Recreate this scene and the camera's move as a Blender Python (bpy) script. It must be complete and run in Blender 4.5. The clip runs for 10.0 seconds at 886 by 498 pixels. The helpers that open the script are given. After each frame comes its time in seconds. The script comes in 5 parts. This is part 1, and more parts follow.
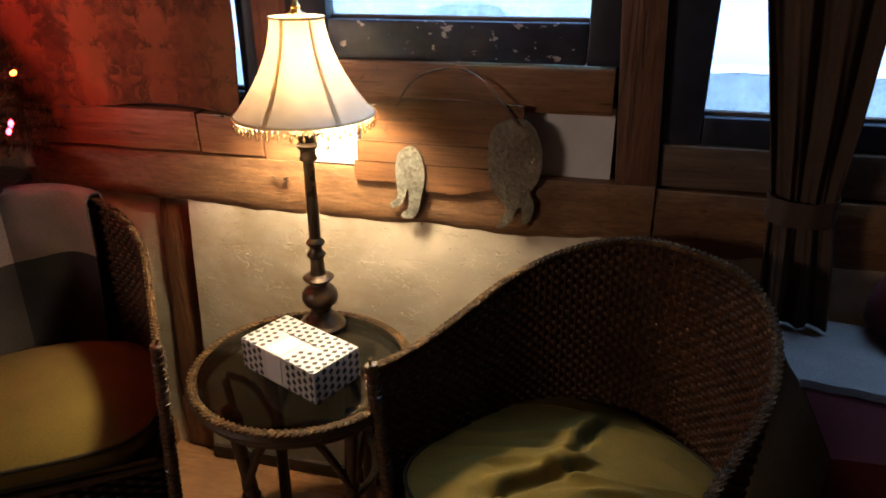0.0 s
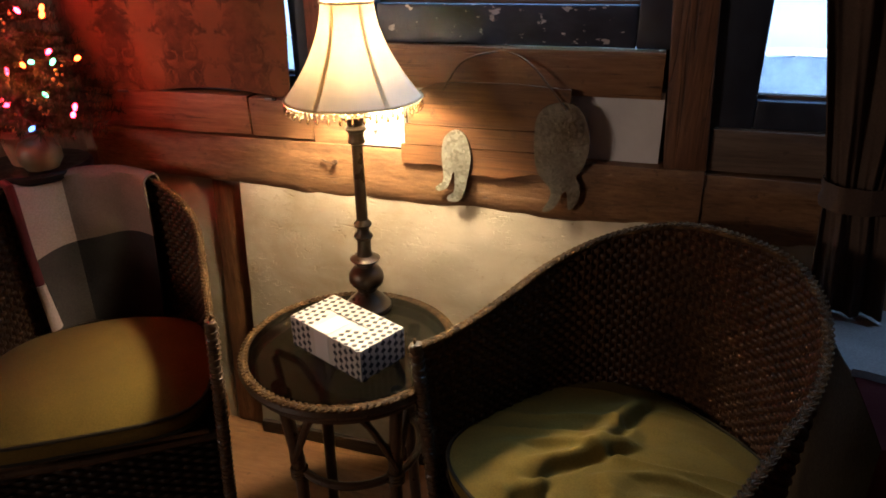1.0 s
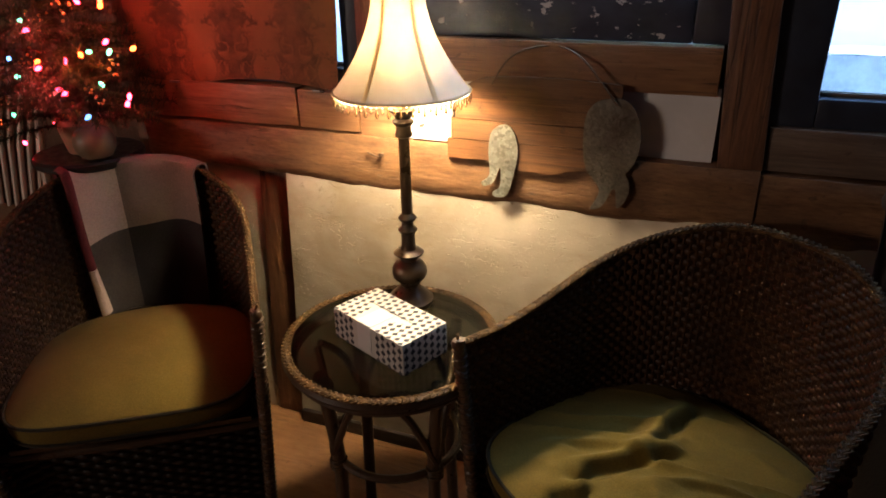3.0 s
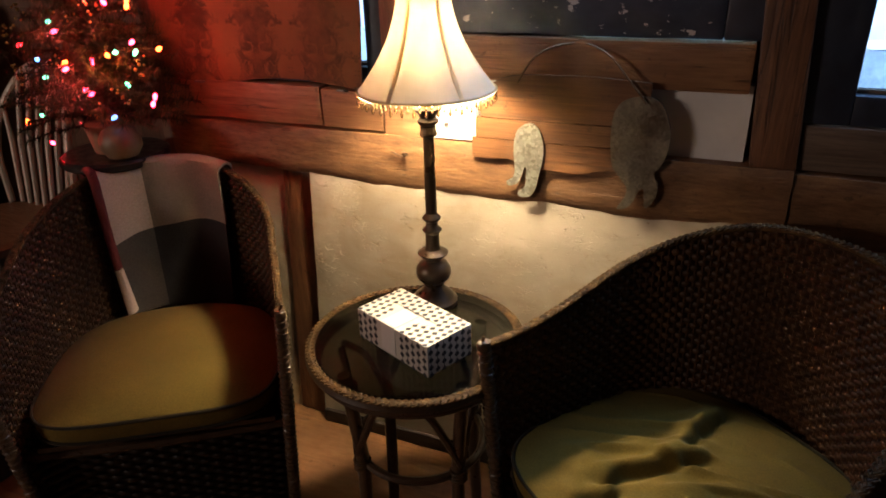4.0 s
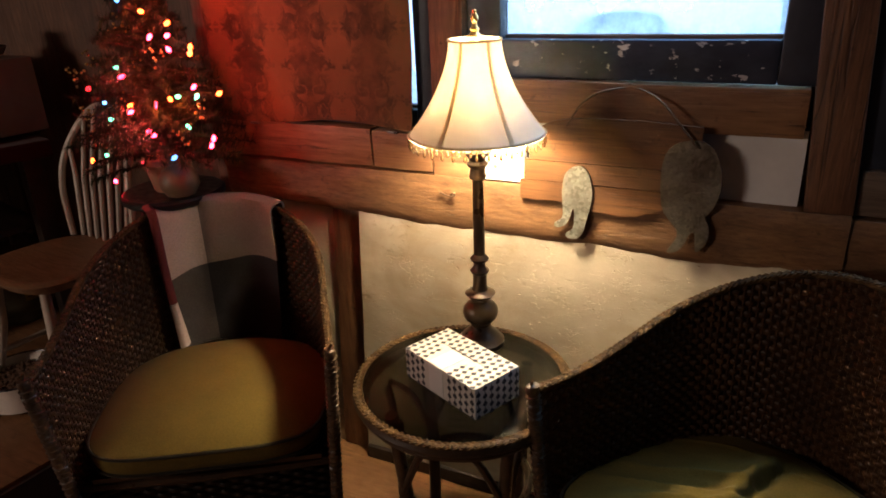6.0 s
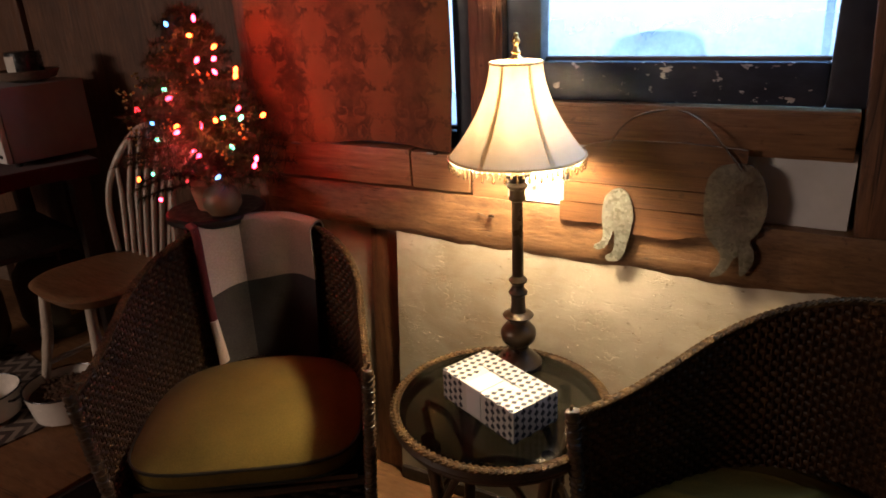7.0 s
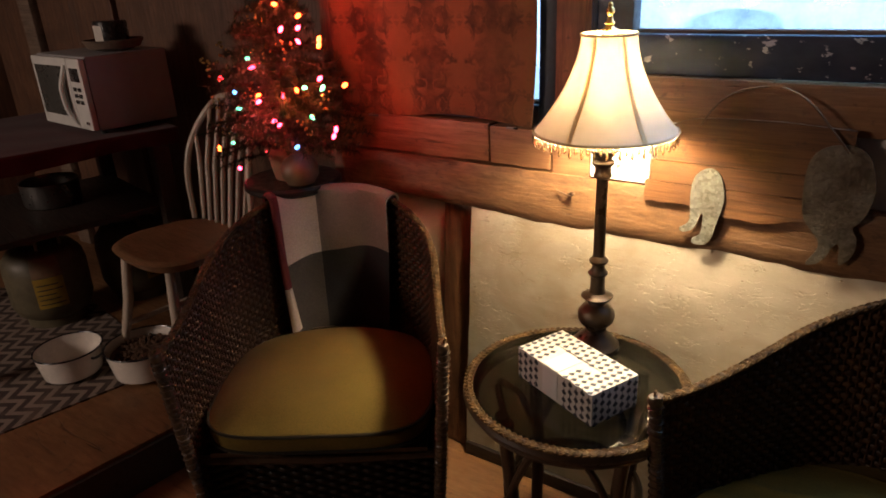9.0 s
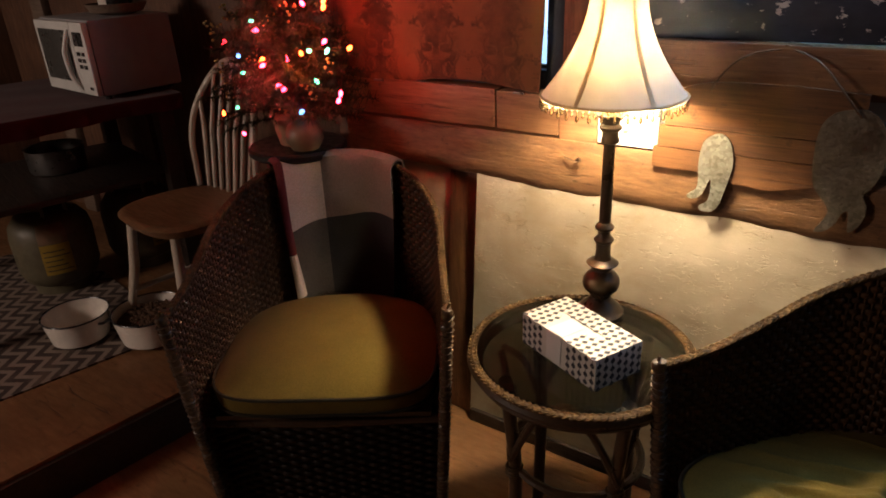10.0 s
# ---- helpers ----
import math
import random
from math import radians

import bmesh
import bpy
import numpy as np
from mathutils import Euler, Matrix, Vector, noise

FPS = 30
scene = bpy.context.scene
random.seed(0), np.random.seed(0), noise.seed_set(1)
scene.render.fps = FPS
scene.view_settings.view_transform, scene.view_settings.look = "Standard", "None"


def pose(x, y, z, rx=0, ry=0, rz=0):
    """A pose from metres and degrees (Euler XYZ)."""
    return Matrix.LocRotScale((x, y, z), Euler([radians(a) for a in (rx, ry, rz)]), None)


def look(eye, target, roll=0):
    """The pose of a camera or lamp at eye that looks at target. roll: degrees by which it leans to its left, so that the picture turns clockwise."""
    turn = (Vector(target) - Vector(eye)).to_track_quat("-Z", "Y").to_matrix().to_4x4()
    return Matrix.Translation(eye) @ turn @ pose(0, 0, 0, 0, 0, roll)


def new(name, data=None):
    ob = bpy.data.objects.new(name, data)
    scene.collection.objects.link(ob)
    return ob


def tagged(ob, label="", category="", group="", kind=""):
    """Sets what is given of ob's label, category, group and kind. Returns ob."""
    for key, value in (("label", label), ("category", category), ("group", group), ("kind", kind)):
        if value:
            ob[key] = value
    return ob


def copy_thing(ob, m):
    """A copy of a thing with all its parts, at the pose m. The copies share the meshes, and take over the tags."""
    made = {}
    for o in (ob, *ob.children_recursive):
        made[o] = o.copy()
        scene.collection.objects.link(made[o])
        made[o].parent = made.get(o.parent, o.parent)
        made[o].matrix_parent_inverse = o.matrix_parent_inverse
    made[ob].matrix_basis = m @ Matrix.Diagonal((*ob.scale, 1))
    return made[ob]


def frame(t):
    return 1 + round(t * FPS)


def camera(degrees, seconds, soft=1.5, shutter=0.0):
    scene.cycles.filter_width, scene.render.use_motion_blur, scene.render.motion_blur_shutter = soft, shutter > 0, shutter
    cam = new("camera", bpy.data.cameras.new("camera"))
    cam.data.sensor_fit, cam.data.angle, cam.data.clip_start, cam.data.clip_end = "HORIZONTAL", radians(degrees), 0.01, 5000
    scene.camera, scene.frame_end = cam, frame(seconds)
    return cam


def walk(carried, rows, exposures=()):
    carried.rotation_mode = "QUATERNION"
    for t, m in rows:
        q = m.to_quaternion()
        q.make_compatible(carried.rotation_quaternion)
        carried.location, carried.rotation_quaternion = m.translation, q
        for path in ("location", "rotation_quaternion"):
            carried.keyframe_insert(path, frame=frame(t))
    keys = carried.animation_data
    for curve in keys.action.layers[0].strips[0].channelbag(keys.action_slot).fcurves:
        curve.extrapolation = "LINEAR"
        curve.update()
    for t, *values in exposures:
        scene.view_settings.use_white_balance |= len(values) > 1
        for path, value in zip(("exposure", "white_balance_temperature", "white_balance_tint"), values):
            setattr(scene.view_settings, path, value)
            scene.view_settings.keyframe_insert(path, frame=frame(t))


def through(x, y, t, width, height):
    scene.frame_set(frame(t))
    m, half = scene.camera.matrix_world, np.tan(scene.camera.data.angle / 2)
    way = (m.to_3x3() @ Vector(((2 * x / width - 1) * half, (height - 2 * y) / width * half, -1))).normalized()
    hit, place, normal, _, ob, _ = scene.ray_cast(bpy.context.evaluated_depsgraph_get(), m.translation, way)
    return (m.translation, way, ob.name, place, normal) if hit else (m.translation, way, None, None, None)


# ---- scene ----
cam = camera(66.7, 10.0, soft=1.75)
PATH = [
    (0, (0.503, -0.037, 1.391), (0.046, 1.74, 0.595), -0.2),
    (0.5, (0.504, -0.046, 1.393), (0.003, 1.707, 0.571), -0.6),
    (1, (0.504, -0.053, 1.391), (-0.072, 1.671, 0.558), -1.1),
    (1.5, (0.506, -0.058, 1.387), (-0.101, 1.659, 0.56), -1.3),
    (2, (0.499, -0.061, 1.394), (-0.14, 1.638, 0.554), -1.4),
    (2.5, (0.494, -0.057, 1.389), (-0.165, 1.633, 0.549), -1.1),
    (4, (0.472, -0.04, 1.385), (-0.261, 1.617, 0.538), -1.8),
    (4.5, (0.471, -0.048, 1.392), (-0.291, 1.602, 0.556), -1.9),
    (5, (0.47, -0.048, 1.395), (-0.304, 1.613, 0.593), -1.8),
    (5.5, (0.46, -0.048, 1.403), (-0.345, 1.606, 0.617), -2.1),
    (7, (0.441, -0.053, 1.418), (-0.5, 1.564, 0.711), -2.9),
    (7.5, (0.418, -0.053, 1.417), (-0.556, 1.545, 0.711), -2.8),
    (8, (0.404, -0.058, 1.413), (-0.599, 1.519, 0.702), -2.6),
    (8.5, (0.391, -0.062, 1.411), (-0.649, 1.482, 0.68), -2.8),
    (9, (0.388, -0.067, 1.405), (-0.682, 1.445, 0.648), -2.7),
    (9.5, (0.389, -0.067, 1.394), (-0.682, 1.424, 0.6), -2.8),
    (10, (0.39, -0.066, 1.387), (-0.679, 1.407, 0.558), -2.6),
]
walk(cam, [(t, look(eye, target, roll)) for t, eye, target, roll in PATH])

# ---- world and light ----
EXPOSURE = 1.2
scene.view_settings.exposure = EXPOSURE
world = bpy.data.worlds.new("world")
scene.world = world
world.use_nodes = True
wn = world.node_tree
wn.nodes.clear()
sky = wn.nodes.new("ShaderNodeTexSky")
sky.sky_type = "NISHITA"
sky.sun_disc = False
sky.sun_elevation = radians(24)
sky.sun_rotation = radians(180)
tint = wn.nodes.new("ShaderNodeMix")
tint.data_type, tint.blend_type = "RGBA", "MULTIPLY"
tint.inputs[0].default_value = 1.0
tint.inputs[7].default_value = (0.62, 0.80, 1.0, 1)
bg = wn.nodes.new("ShaderNodeBackground")
bg.inputs[1].default_value = 0.36
wo = wn.nodes.new("ShaderNodeOutputWorld")
wn.links.new(sky.outputs[0], tint.inputs[6])
wn.links.new(tint.outputs[2], bg.inputs[0])
wn.links.new(bg.outputs[0], wo.inputs[0])

sun_data = bpy.data.lights.new("sun", "SUN")
sun_data.energy, sun_data.angle, sun_data.color = 1.2, radians(12), (0.8, 0.9, 1.0)
sun = new("sun", sun_data)
sun.matrix_world = look((0, -6, 2.5), (0, 0, 0))

LAMP = Vector((-0.108, 1.214, 0.602))
bulb_light = bpy.data.lights.new("bulb_light", "POINT")
bulb_light.energy, bulb_light.color, bulb_light.shadow_soft_size = 18.5, (1.0, 0.785, 0.51), 0.042
new("bulb_light", bulb_light).location = LAMP + Vector((0, 0, 0.620))
# daylight in the upper halves of the two open windows
for wx, ww, watts in ((0.15, 0.5, 2.8), (1.0, 0.6, 2.0)):
    sky_light = bpy.data.lights.new("window_skylight", "AREA")
    sky_light.shape, sky_light.size, sky_light.size_y, sky_light.energy, sky_light.color = "RECTANGLE", ww, 0.32, watts, (0.40, 0.64, 1.0)
    new("window_skylight", sky_light).matrix_world = look((wx, 1.475, 1.72), (wx, 0.4, 1.0))
# added warm fill with no seen source, set before the closed far opening
room_fill = bpy.data.lights.new("window_daylight", "AREA")
room_fill.shape, room_fill.size, room_fill.size_y, room_fill.energy, room_fill.color = "RECTANGLE", 0.95, 0.40, 20.5, (1.0, 0.77, 0.64)
new("window_daylight", room_fill).matrix_world = look((-2.75, -2.25, 1.83), (-2.3, 0.0, 0.95))


# ---- materials ----
def mat(name, base=(0.5, 0.5, 0.5), rough=0.6, metal=0.0):
    m = bpy.data.materials.new(name)
    m.use_nodes = True
    p = m.node_tree.nodes["Principled BSDF"]
    p.inputs["Base Color"].default_value = (*base, 1)
    p.inputs["Roughness"].default_value = rough
    p.inputs["Metallic"].default_value = metal
    return m


def node(m, kind, **props):
    n = m.node_tree.nodes.new(kind)
    for k, v in props.items():
        setattr(n, k, v)
    return n


def link(m, a, b):
    m.node_tree.links.new(a, b)


def bsdf(m):
    return m.node_tree.nodes["Principled BSDF"]


def coords(m, scale=(1, 1, 1), kind="Object"):
    tc = node(m, "ShaderNodeTexCoord")
    mp = node(m, "ShaderNodeMapping")
    mp.inputs["Scale"].default_value = scale
    link(m, tc.outputs[kind], mp.inputs[0])
    return mp.outputs[0]


def noise_tex(m, vec, scale, detail=5, rough=0.6, distort=0.0):
    n = node(m, "ShaderNodeTexNoise")
    n.inputs["Scale"].default_value = scale
    n.inputs["Detail"].default_value = detail
    n.inputs["Roughness"].default_value = rough
    n.inputs["Distortion"].default_value = distort
    link(m, vec, n.inputs["Vector"])
    return n.outputs[0]


def ramp(m, fac, stops):
    r = node(m, "ShaderNodeValToRGB")
    while len(r.color_ramp.elements) < len(stops):
        r.color_ramp.elements.new(0.5)
    for e, (p, c) in zip(r.color_ramp.elements, stops):
        e.position = p
        e.color = (*c, 1) if len(c) == 3 else c
    link(m, fac, r.inputs[0])
    return r.outputs[0]


def mix(m, fac, a, b, blend="MIX"):
    x = node(m, "ShaderNodeMix", data_type="RGBA", blend_type=blend)
    for sock, v in ((x.inputs[0], fac), (x.inputs[6], a), (x.inputs[7], b)):
        if isinstance(v, (int, float)):
            sock.default_value = v
        elif isinstance(v, tuple):
            sock.default_value = (*v, 1)
        else:
            link(m, v, sock)
    return x.outputs[2]


def bump(m, height, strength=0.4, dist=0.004):
    b = node(m, "ShaderNodeBump")
    b.inputs["Strength"].default_value = strength
    b.inputs["Distance"].default_value = dist
    link(m, height, b.inputs["Height"])
    link(m, b.outputs[0], bsdf(m).inputs["Normal"])


def maths(m, op, a, b=0.0):
    n = node(m, "ShaderNodeMath", operation=op)
    for sock, v in zip(n.inputs, (a, b)):
        if isinstance(v, (int, float)):
            sock.default_value = v
        else:
            link(m, v, sock)
    return n.outputs[0]


def value_shift(m, colour, amount):
    """Shifts a colour's value from object to object."""
    info = node(m, "ShaderNodeObjectInfo")
    k = maths(m, "MULTIPLY_ADD", info.outputs["Random"], amount)
    k.node.inputs[2].default_value = 1 - amount / 2
    h = node(m, "ShaderNodeHueSaturation")
    link(m, colour, h.inputs["Color"])
    link(m, k, h.inputs["Value"])
    return h.outputs[0]


def wood(name, dark, mid, light, grain=(2.0, 26, 26), rough=0.55, relief=0.5):
    m = mat(name, mid, rough)
    v = coords(m, grain)
    g = noise_tex(m, v, 1.6, 8, 0.65, 0.6)
    fine = noise_tex(m, coords(m, tuple(4 * s for s in grain)), 1.5, 4, 0.7)
    big = noise_tex(m, coords(m, (2.2, 5, 5)), 1.5, 3)
    c = ramp(m, g, [(0.3, dark), (0.5, mid), (0.72, light)])
    c = mix(m, 0.35, c, ramp(m, fine, [(0.35, dark), (0.65, light)]))
    c = mix(m, ramp(m, big, [(0.45, (0, 0, 0)), (0.7, (0.6, 0.6, 0.6))]), c, dark)
    crack = noise_tex(m, coords(m, tuple(s * (0.5 if s < 10 else 1.6) for s in grain)), 1.0, 3, 0.5, 0.3)
    crack = ramp(m, maths(m, "ABSOLUTE", maths(m, "SUBTRACT", crack, 0.52)), [(0.0, (1, 1, 1)), (0.014, (0, 0, 0))])
    crack = maths(m, "MULTIPLY", crack, ramp(m, noise_tex(m, coords(m), 4, 2), [(0.45, (0, 0, 0)), (0.6, (1, 1, 1))]))
    spots = ramp(m, noise_tex(m, coords(m), 38, 3, 0.7), [(0.62, (0, 0, 0)), (0.72, (0.55, 0.55, 0.55))])
    c = mix(m, maths(m, "MAXIMUM", maths(m, "MULTIPLY", crack, 0.8), spots), c, tuple(0.35 * x for x in dark))
    link(m, value_shift(m, c, 0.25), bsdf(m).inputs["Base Color"])
    link(m, ramp(m, fine, [(0.3, (rough + 0.15,) * 3), (0.7, (rough - 0.12,) * 3)]), bsdf(m).inputs["Roughness"])
    bump(m, maths(m, "SUBTRACT", maths(m, "ADD", g, maths(m, "MULTIPLY", fine, 0.6)), crack), relief, 0.004)
    return m


M_BEAM = wood("rough_sawn_beam", (0.085, 0.038, 0.015), (0.20, 0.098, 0.040), (0.33, 0.180, 0.078), (6, 30, 30), relief=0.5)
M_PLANK = wood("planed_red_plank", (0.11, 0.047, 0.02), (0.23, 0.112, 0.049), (0.33, 0.175, 0.08), rough=0.5)
M_POST = wood("upright_post_wood", (0.055, 0.022, 0.010), (0.150, 0.064, 0.027), (0.24, 0.112, 0.050), (26, 26, 2.0))
M_GREYWOOD = wood("weathered_board", (0.07, 0.045, 0.03), (0.16, 0.11, 0.08), (0.24, 0.17, 0.12))
M_ART = wood("oiled_art_board", (0.046, 0.017, 0.0055), (0.132, 0.054, 0.0165), (0.245, 0.112, 0.038), (1.6, 40, 40), 0.5, 0.3)
M_DARKWALL = wood("dark_brown_wall_board", (0.05, 0.022, 0.012), (0.11, 0.05, 0.026), (0.17, 0.08, 0.04), (20, 20, 1.6))
M_FLOOR = wood("worn_floor_board", (0.16, 0.074, 0.029), (0.245, 0.116, 0.045), (0.31, 0.155, 0.064), (3, 12, 12), 0.6, 0.3)
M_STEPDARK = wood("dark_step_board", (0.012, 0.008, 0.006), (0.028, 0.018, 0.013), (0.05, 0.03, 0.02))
M_CHAIRWOOD = wood("honey_chair_wood", (0.12, 0.056, 0.026), (0.215, 0.112, 0.052), (0.29, 0.157, 0.078), (3, 24, 24), 0.4, 0.2)
M_CHAIRPAINT = wood("cream_painted_wood", (0.33, 0.27, 0.21), (0.46, 0.38, 0.30), (0.53, 0.46, 0.38), (20, 20, 3), 0.45, 0.15)


def plaster_material():
    m = mat("troweled_plaster", (0.7, 0.65, 0.58), 0.85)
    v = coords(m)
    strokes = noise_tex(m, coords(m, (2.2, 1, 6.0)), 2.6, 5, 0.55, 1.2)
    lumps = noise_tex(m, v, 13, 4, 0.55, 0.5)
    # short level scratches and torn pits, in patches
    scratch = noise_tex(m, coords(m, (36, 1, 84)), 1.0, 3, 0.6, 1.4)
    scratch = ramp(m, scratch, [(0.575, (0, 0, 0)), (0.66, (1, 1, 1))])
    scratch = maths(m, "MULTIPLY", scratch, ramp(m, noise_tex(m, v, 8, 3), [(0.46, (0, 0, 0)), (0.60, (1, 1, 1))]))
    pits = node(m, "ShaderNodeTexVoronoi", feature="F1")
    pits.inputs["Scale"].default_value = 34
    link(m, coords(m, (1, 1, 1.8)), pits.inputs["Vector"])
    pit = ramp(m, pits.outputs["Distance"], [(0.05, (1, 1, 1)), (0.12, (0, 0, 0))])
    pit = maths(m, "MULTIPLY", pit, ramp(m, noise_tex(m, v, 11, 2), [(0.44, (0, 0, 0)), (0.54, (1, 1, 1))]))
    hole = maths(m, "MAXIMUM", pit, maths(m, "MULTIPLY", scratch, 0.45))
    stain = noise_tex(m, v, 3.1, 5, 0.6, 0.5)
    c = ramp(m, stain, [(0.3, (0.24, 0.187, 0.112)), (0.5, (0.365, 0.310, 0.218)), (0.70, (0.505, 0.448, 0.345))])
    c = mix(m, 0.15, c, ramp(m, strokes, [(0.35, (0.27, 0.205, 0.125)), (0.65, (0.60, 0.55, 0.47))]))
    c = mix(m, maths(m, "MULTIPLY", hole, 0.65), c, (0.24, 0.165, 0.09))
    link(m, c, bsdf(m).inputs["Base Color"])
    h = maths(m, "ADD", maths(m, "MULTIPLY", strokes, 0.45), maths(m, "MULTIPLY", lumps, 0.5))
    h = maths(m, "ADD", h, maths(m, "MULTIPLY", noise_tex(m, v, 120, 3, 0.6), 0.10))
    bump(m, maths(m, "SUBTRACT", h, maths(m, "MULTIPLY", hole, 1.1)), 0.8, 0.0035)
    return m


def chipped_paint():
    m = mat("chipped_black_paint", (0.02, 0.024, 0.035), 0.4)
    v = coords(m, (1.0, 1, 1.6))
    chips = ramp(m, noise_tex(m, v, 38, 4, 0.6), [(0.635, (0, 0, 0)), (0.65, (1, 1, 1))])
    zone = ramp(m, noise_tex(m, coords(m), 6, 2), [(0.42, (0, 0, 0)), (0.5, (1, 1, 1))])
    k = maths(m, "MULTIPLY", chips, zone)
    # the blue in this black base stands for glare from the window
    base = ramp(m, noise_tex(m, v, 14, 5), [(0.3, (0.012, 0.019, 0.036)), (0.7, (0.035, 0.045, 0.07))])
    link(m, mix(m, k, base, (0.50, 0.50, 0.50)), bsdf(m).inputs["Base Color"])
    bump(m, maths(m, "SUBTRACT", noise_tex(m, v, 40, 4), maths(m, "MULTIPLY", k, 0.5)), 0.4, 0.003)
    return m


def wicker_material(name, dark, light):
    m = mat(name, light, 0.5)
    bsdf(m).inputs["Specular IOR Level"].default_value = 0.18
    v = coords(m)
    a = noise_tex(m, v, 60, 3)
    b = noise_tex(m, v, 7, 3)
    c = ramp(m, a, [(0.3, dark), (0.7, light)])
    c = mix(m, ramp(m, b, [(0.4, (0, 0, 0)), (0.7, (0.7, 0.7, 0.7))]), c, dark)
    g = node(m, "ShaderNodeNewGeometry")
    hs = node(m, "ShaderNodeHueSaturation")
    link(m, c, hs.inputs["Color"])
    k = maths(m, "MULTIPLY_ADD", g.outputs["Random Per Island"], 0.5)
    k.node.inputs[2].default_value = 0.75
    link(m, k, hs.inputs["Value"])
    link(m, hs.outputs[0], bsdf(m).inputs["Base Color"])
    bump(m, noise_tex(m, v, 220, 2), 0.25, 0.001)
    return m


def cloth(name, c1, c2, scale=300, rough=0.95, relief=0.3, sheen=0.06):
    m = mat(name, c1, rough)
    v = coords(m)
    big = noise_tex(m, v, 6, 4)
    c = ramp(m, big, [(0.3, c1), (0.7, c2)])
    weave = noise_tex(m, v, scale, 2)
    c = mix(m, 0.3, c, ramp(m, weave, [(0.3, tuple(0.6 * x for x in c1)), (0.7, tuple(min(1, 1.25 * x) for x in c2))]))
    link(m, c, bsdf(m).inputs["Base Color"])
    bsdf(m).inputs["Sheen Weight"].default_value = sheen
    bsdf(m).inputs["Specular IOR Level"].default_value = 0.12
    bump(m, maths(m, "ADD", weave, maths(m, "MULTIPLY", noise_tex(m, v, 25, 4), 2.0)), relief, 0.002)
    return m


def damask():
    m = mat("faded_damask", (0.2, 0.1, 0.05), 0.9)
    tc = node(m, "ShaderNodeTexCoord")
    s = node(m, "ShaderNodeSeparateXYZ")
    link(m, tc.outputs["Object"], s.inputs[0])
    mx = maths(m, "PINGPONG", maths(m, "ADD", s.outputs[0], 5.02), 0.095)
    mz = maths(m, "PINGPONG", maths(m, "ADD", s.outputs[2], 5.0), 0.21)
    cmb = node(m, "ShaderNodeCombineXYZ")
    link(m, mx, cmb.inputs[0])
    link(m, mz, cmb.inputs[2])
    motif = noise_tex(m, cmb.outputs[0], 30, 4, 0.6, 1.0)
    edge = maths(m, "MULTIPLY", maths(m, "SUBTRACT", 0.085, mx), 3.2)
    k = ramp(m, maths(m, "ADD", motif, edge), [(0.53, (0, 0, 0)), (0.68, (1, 1, 1))])
    worn = noise_tex(m, tc.outputs["Object"], 9, 5, 0.65)
    k = maths(m, "MULTIPLY", k, ramp(m, worn, [(0.32, (0.1, 0.1, 0.1)), (0.62, (1, 1, 1))]))
    ground = ramp(m, noise_tex(m, tc.outputs["Object"], 5, 4), [(0.3, (0.125, 0.060, 0.025)), (0.7, (0.205, 0.105, 0.045))])
    link(m, mix(m, k, ground, (0.045, 0.025, 0.012)), bsdf(m).inputs["Base Color"])
    bsdf(m).inputs["Sheen Weight"].default_value = 0.08
    bump(m, maths(m, "ADD", noise_tex(m, tc.outputs["Object"], 320, 2), k), 0.3, 0.0015)
    return m


def galvanised(name, lo, hi, stain, dents=0.9):
    m = mat(name, hi, 0.45, 0.8)
    v = coords(m)
    vo = node(m, "ShaderNodeTexVoronoi")
    vo.inputs["Scale"].default_value = 150
    link(m, v, vo.inputs["Vector"])
    c = ramp(m, vo.outputs["Color"], [(0.2, lo), (0.8, hi)])
    c = mix(m, ramp(m, noise_tex(m, v, 10, 4), [(0.40, (0, 0, 0)), (0.70, (0.7, 0.7, 0.7))]), c, stain)
    link(m, c, bsdf(m).inputs["Base Color"])
    link(m, ramp(m, noise_tex(m, v, 30, 3), [(0.3, (0.32,) * 3), (0.7, (0.6,) * 3)]), bsdf(m).inputs["Roughness"])
    bump(m, noise_tex(m, v, 85, 2), dents, 0.004)
    return m


def rug_material():
    m = mat("chevron_rug_weave", (0.5, 0.45, 0.4), 0.95)
    tc = node(m, "ShaderNodeTexCoord")
    s = node(m, "ShaderNodeSeparateXYZ")
    link(m, tc.outputs["Object"], s.inputs[0])
    zig = maths(m, "PINGPONG", maths(m, "ADD", s.outputs[0], 10.0), 0.048)
    row = maths(m, "FRACT", maths(m, "MULTIPLY", maths(m, "ADD", maths(m, "ADD", s.outputs[1], 10.0), zig), 18.0))
    rough_edge = maths(m, "MULTIPLY", noise_tex(m, tc.outputs["Object"], 120, 2), 0.16)
    k = ramp(m, maths(m, "ADD", row, rough_edge), [(0.53, (0, 0, 0)), (0.57, (1, 1, 1))])
    c = mix(m, k, (0.22, 0.17, 0.135), (0.045, 0.028, 0.022))
    dirt = noise_tex(m, tc.outputs["Object"], 7, 4)
    c = mix(m, ramp(m, dirt, [(0.5, (0, 0, 0)), (0.8, (0.5, 0.5, 0.5))]), c, (0.2, 0.14, 0.1))
    link(m, c, bsdf(m).inputs["Base Color"])
    bump(m, noise_tex(m, tc.outputs["Object"], 350, 2), 0.6, 0.003)
    return m


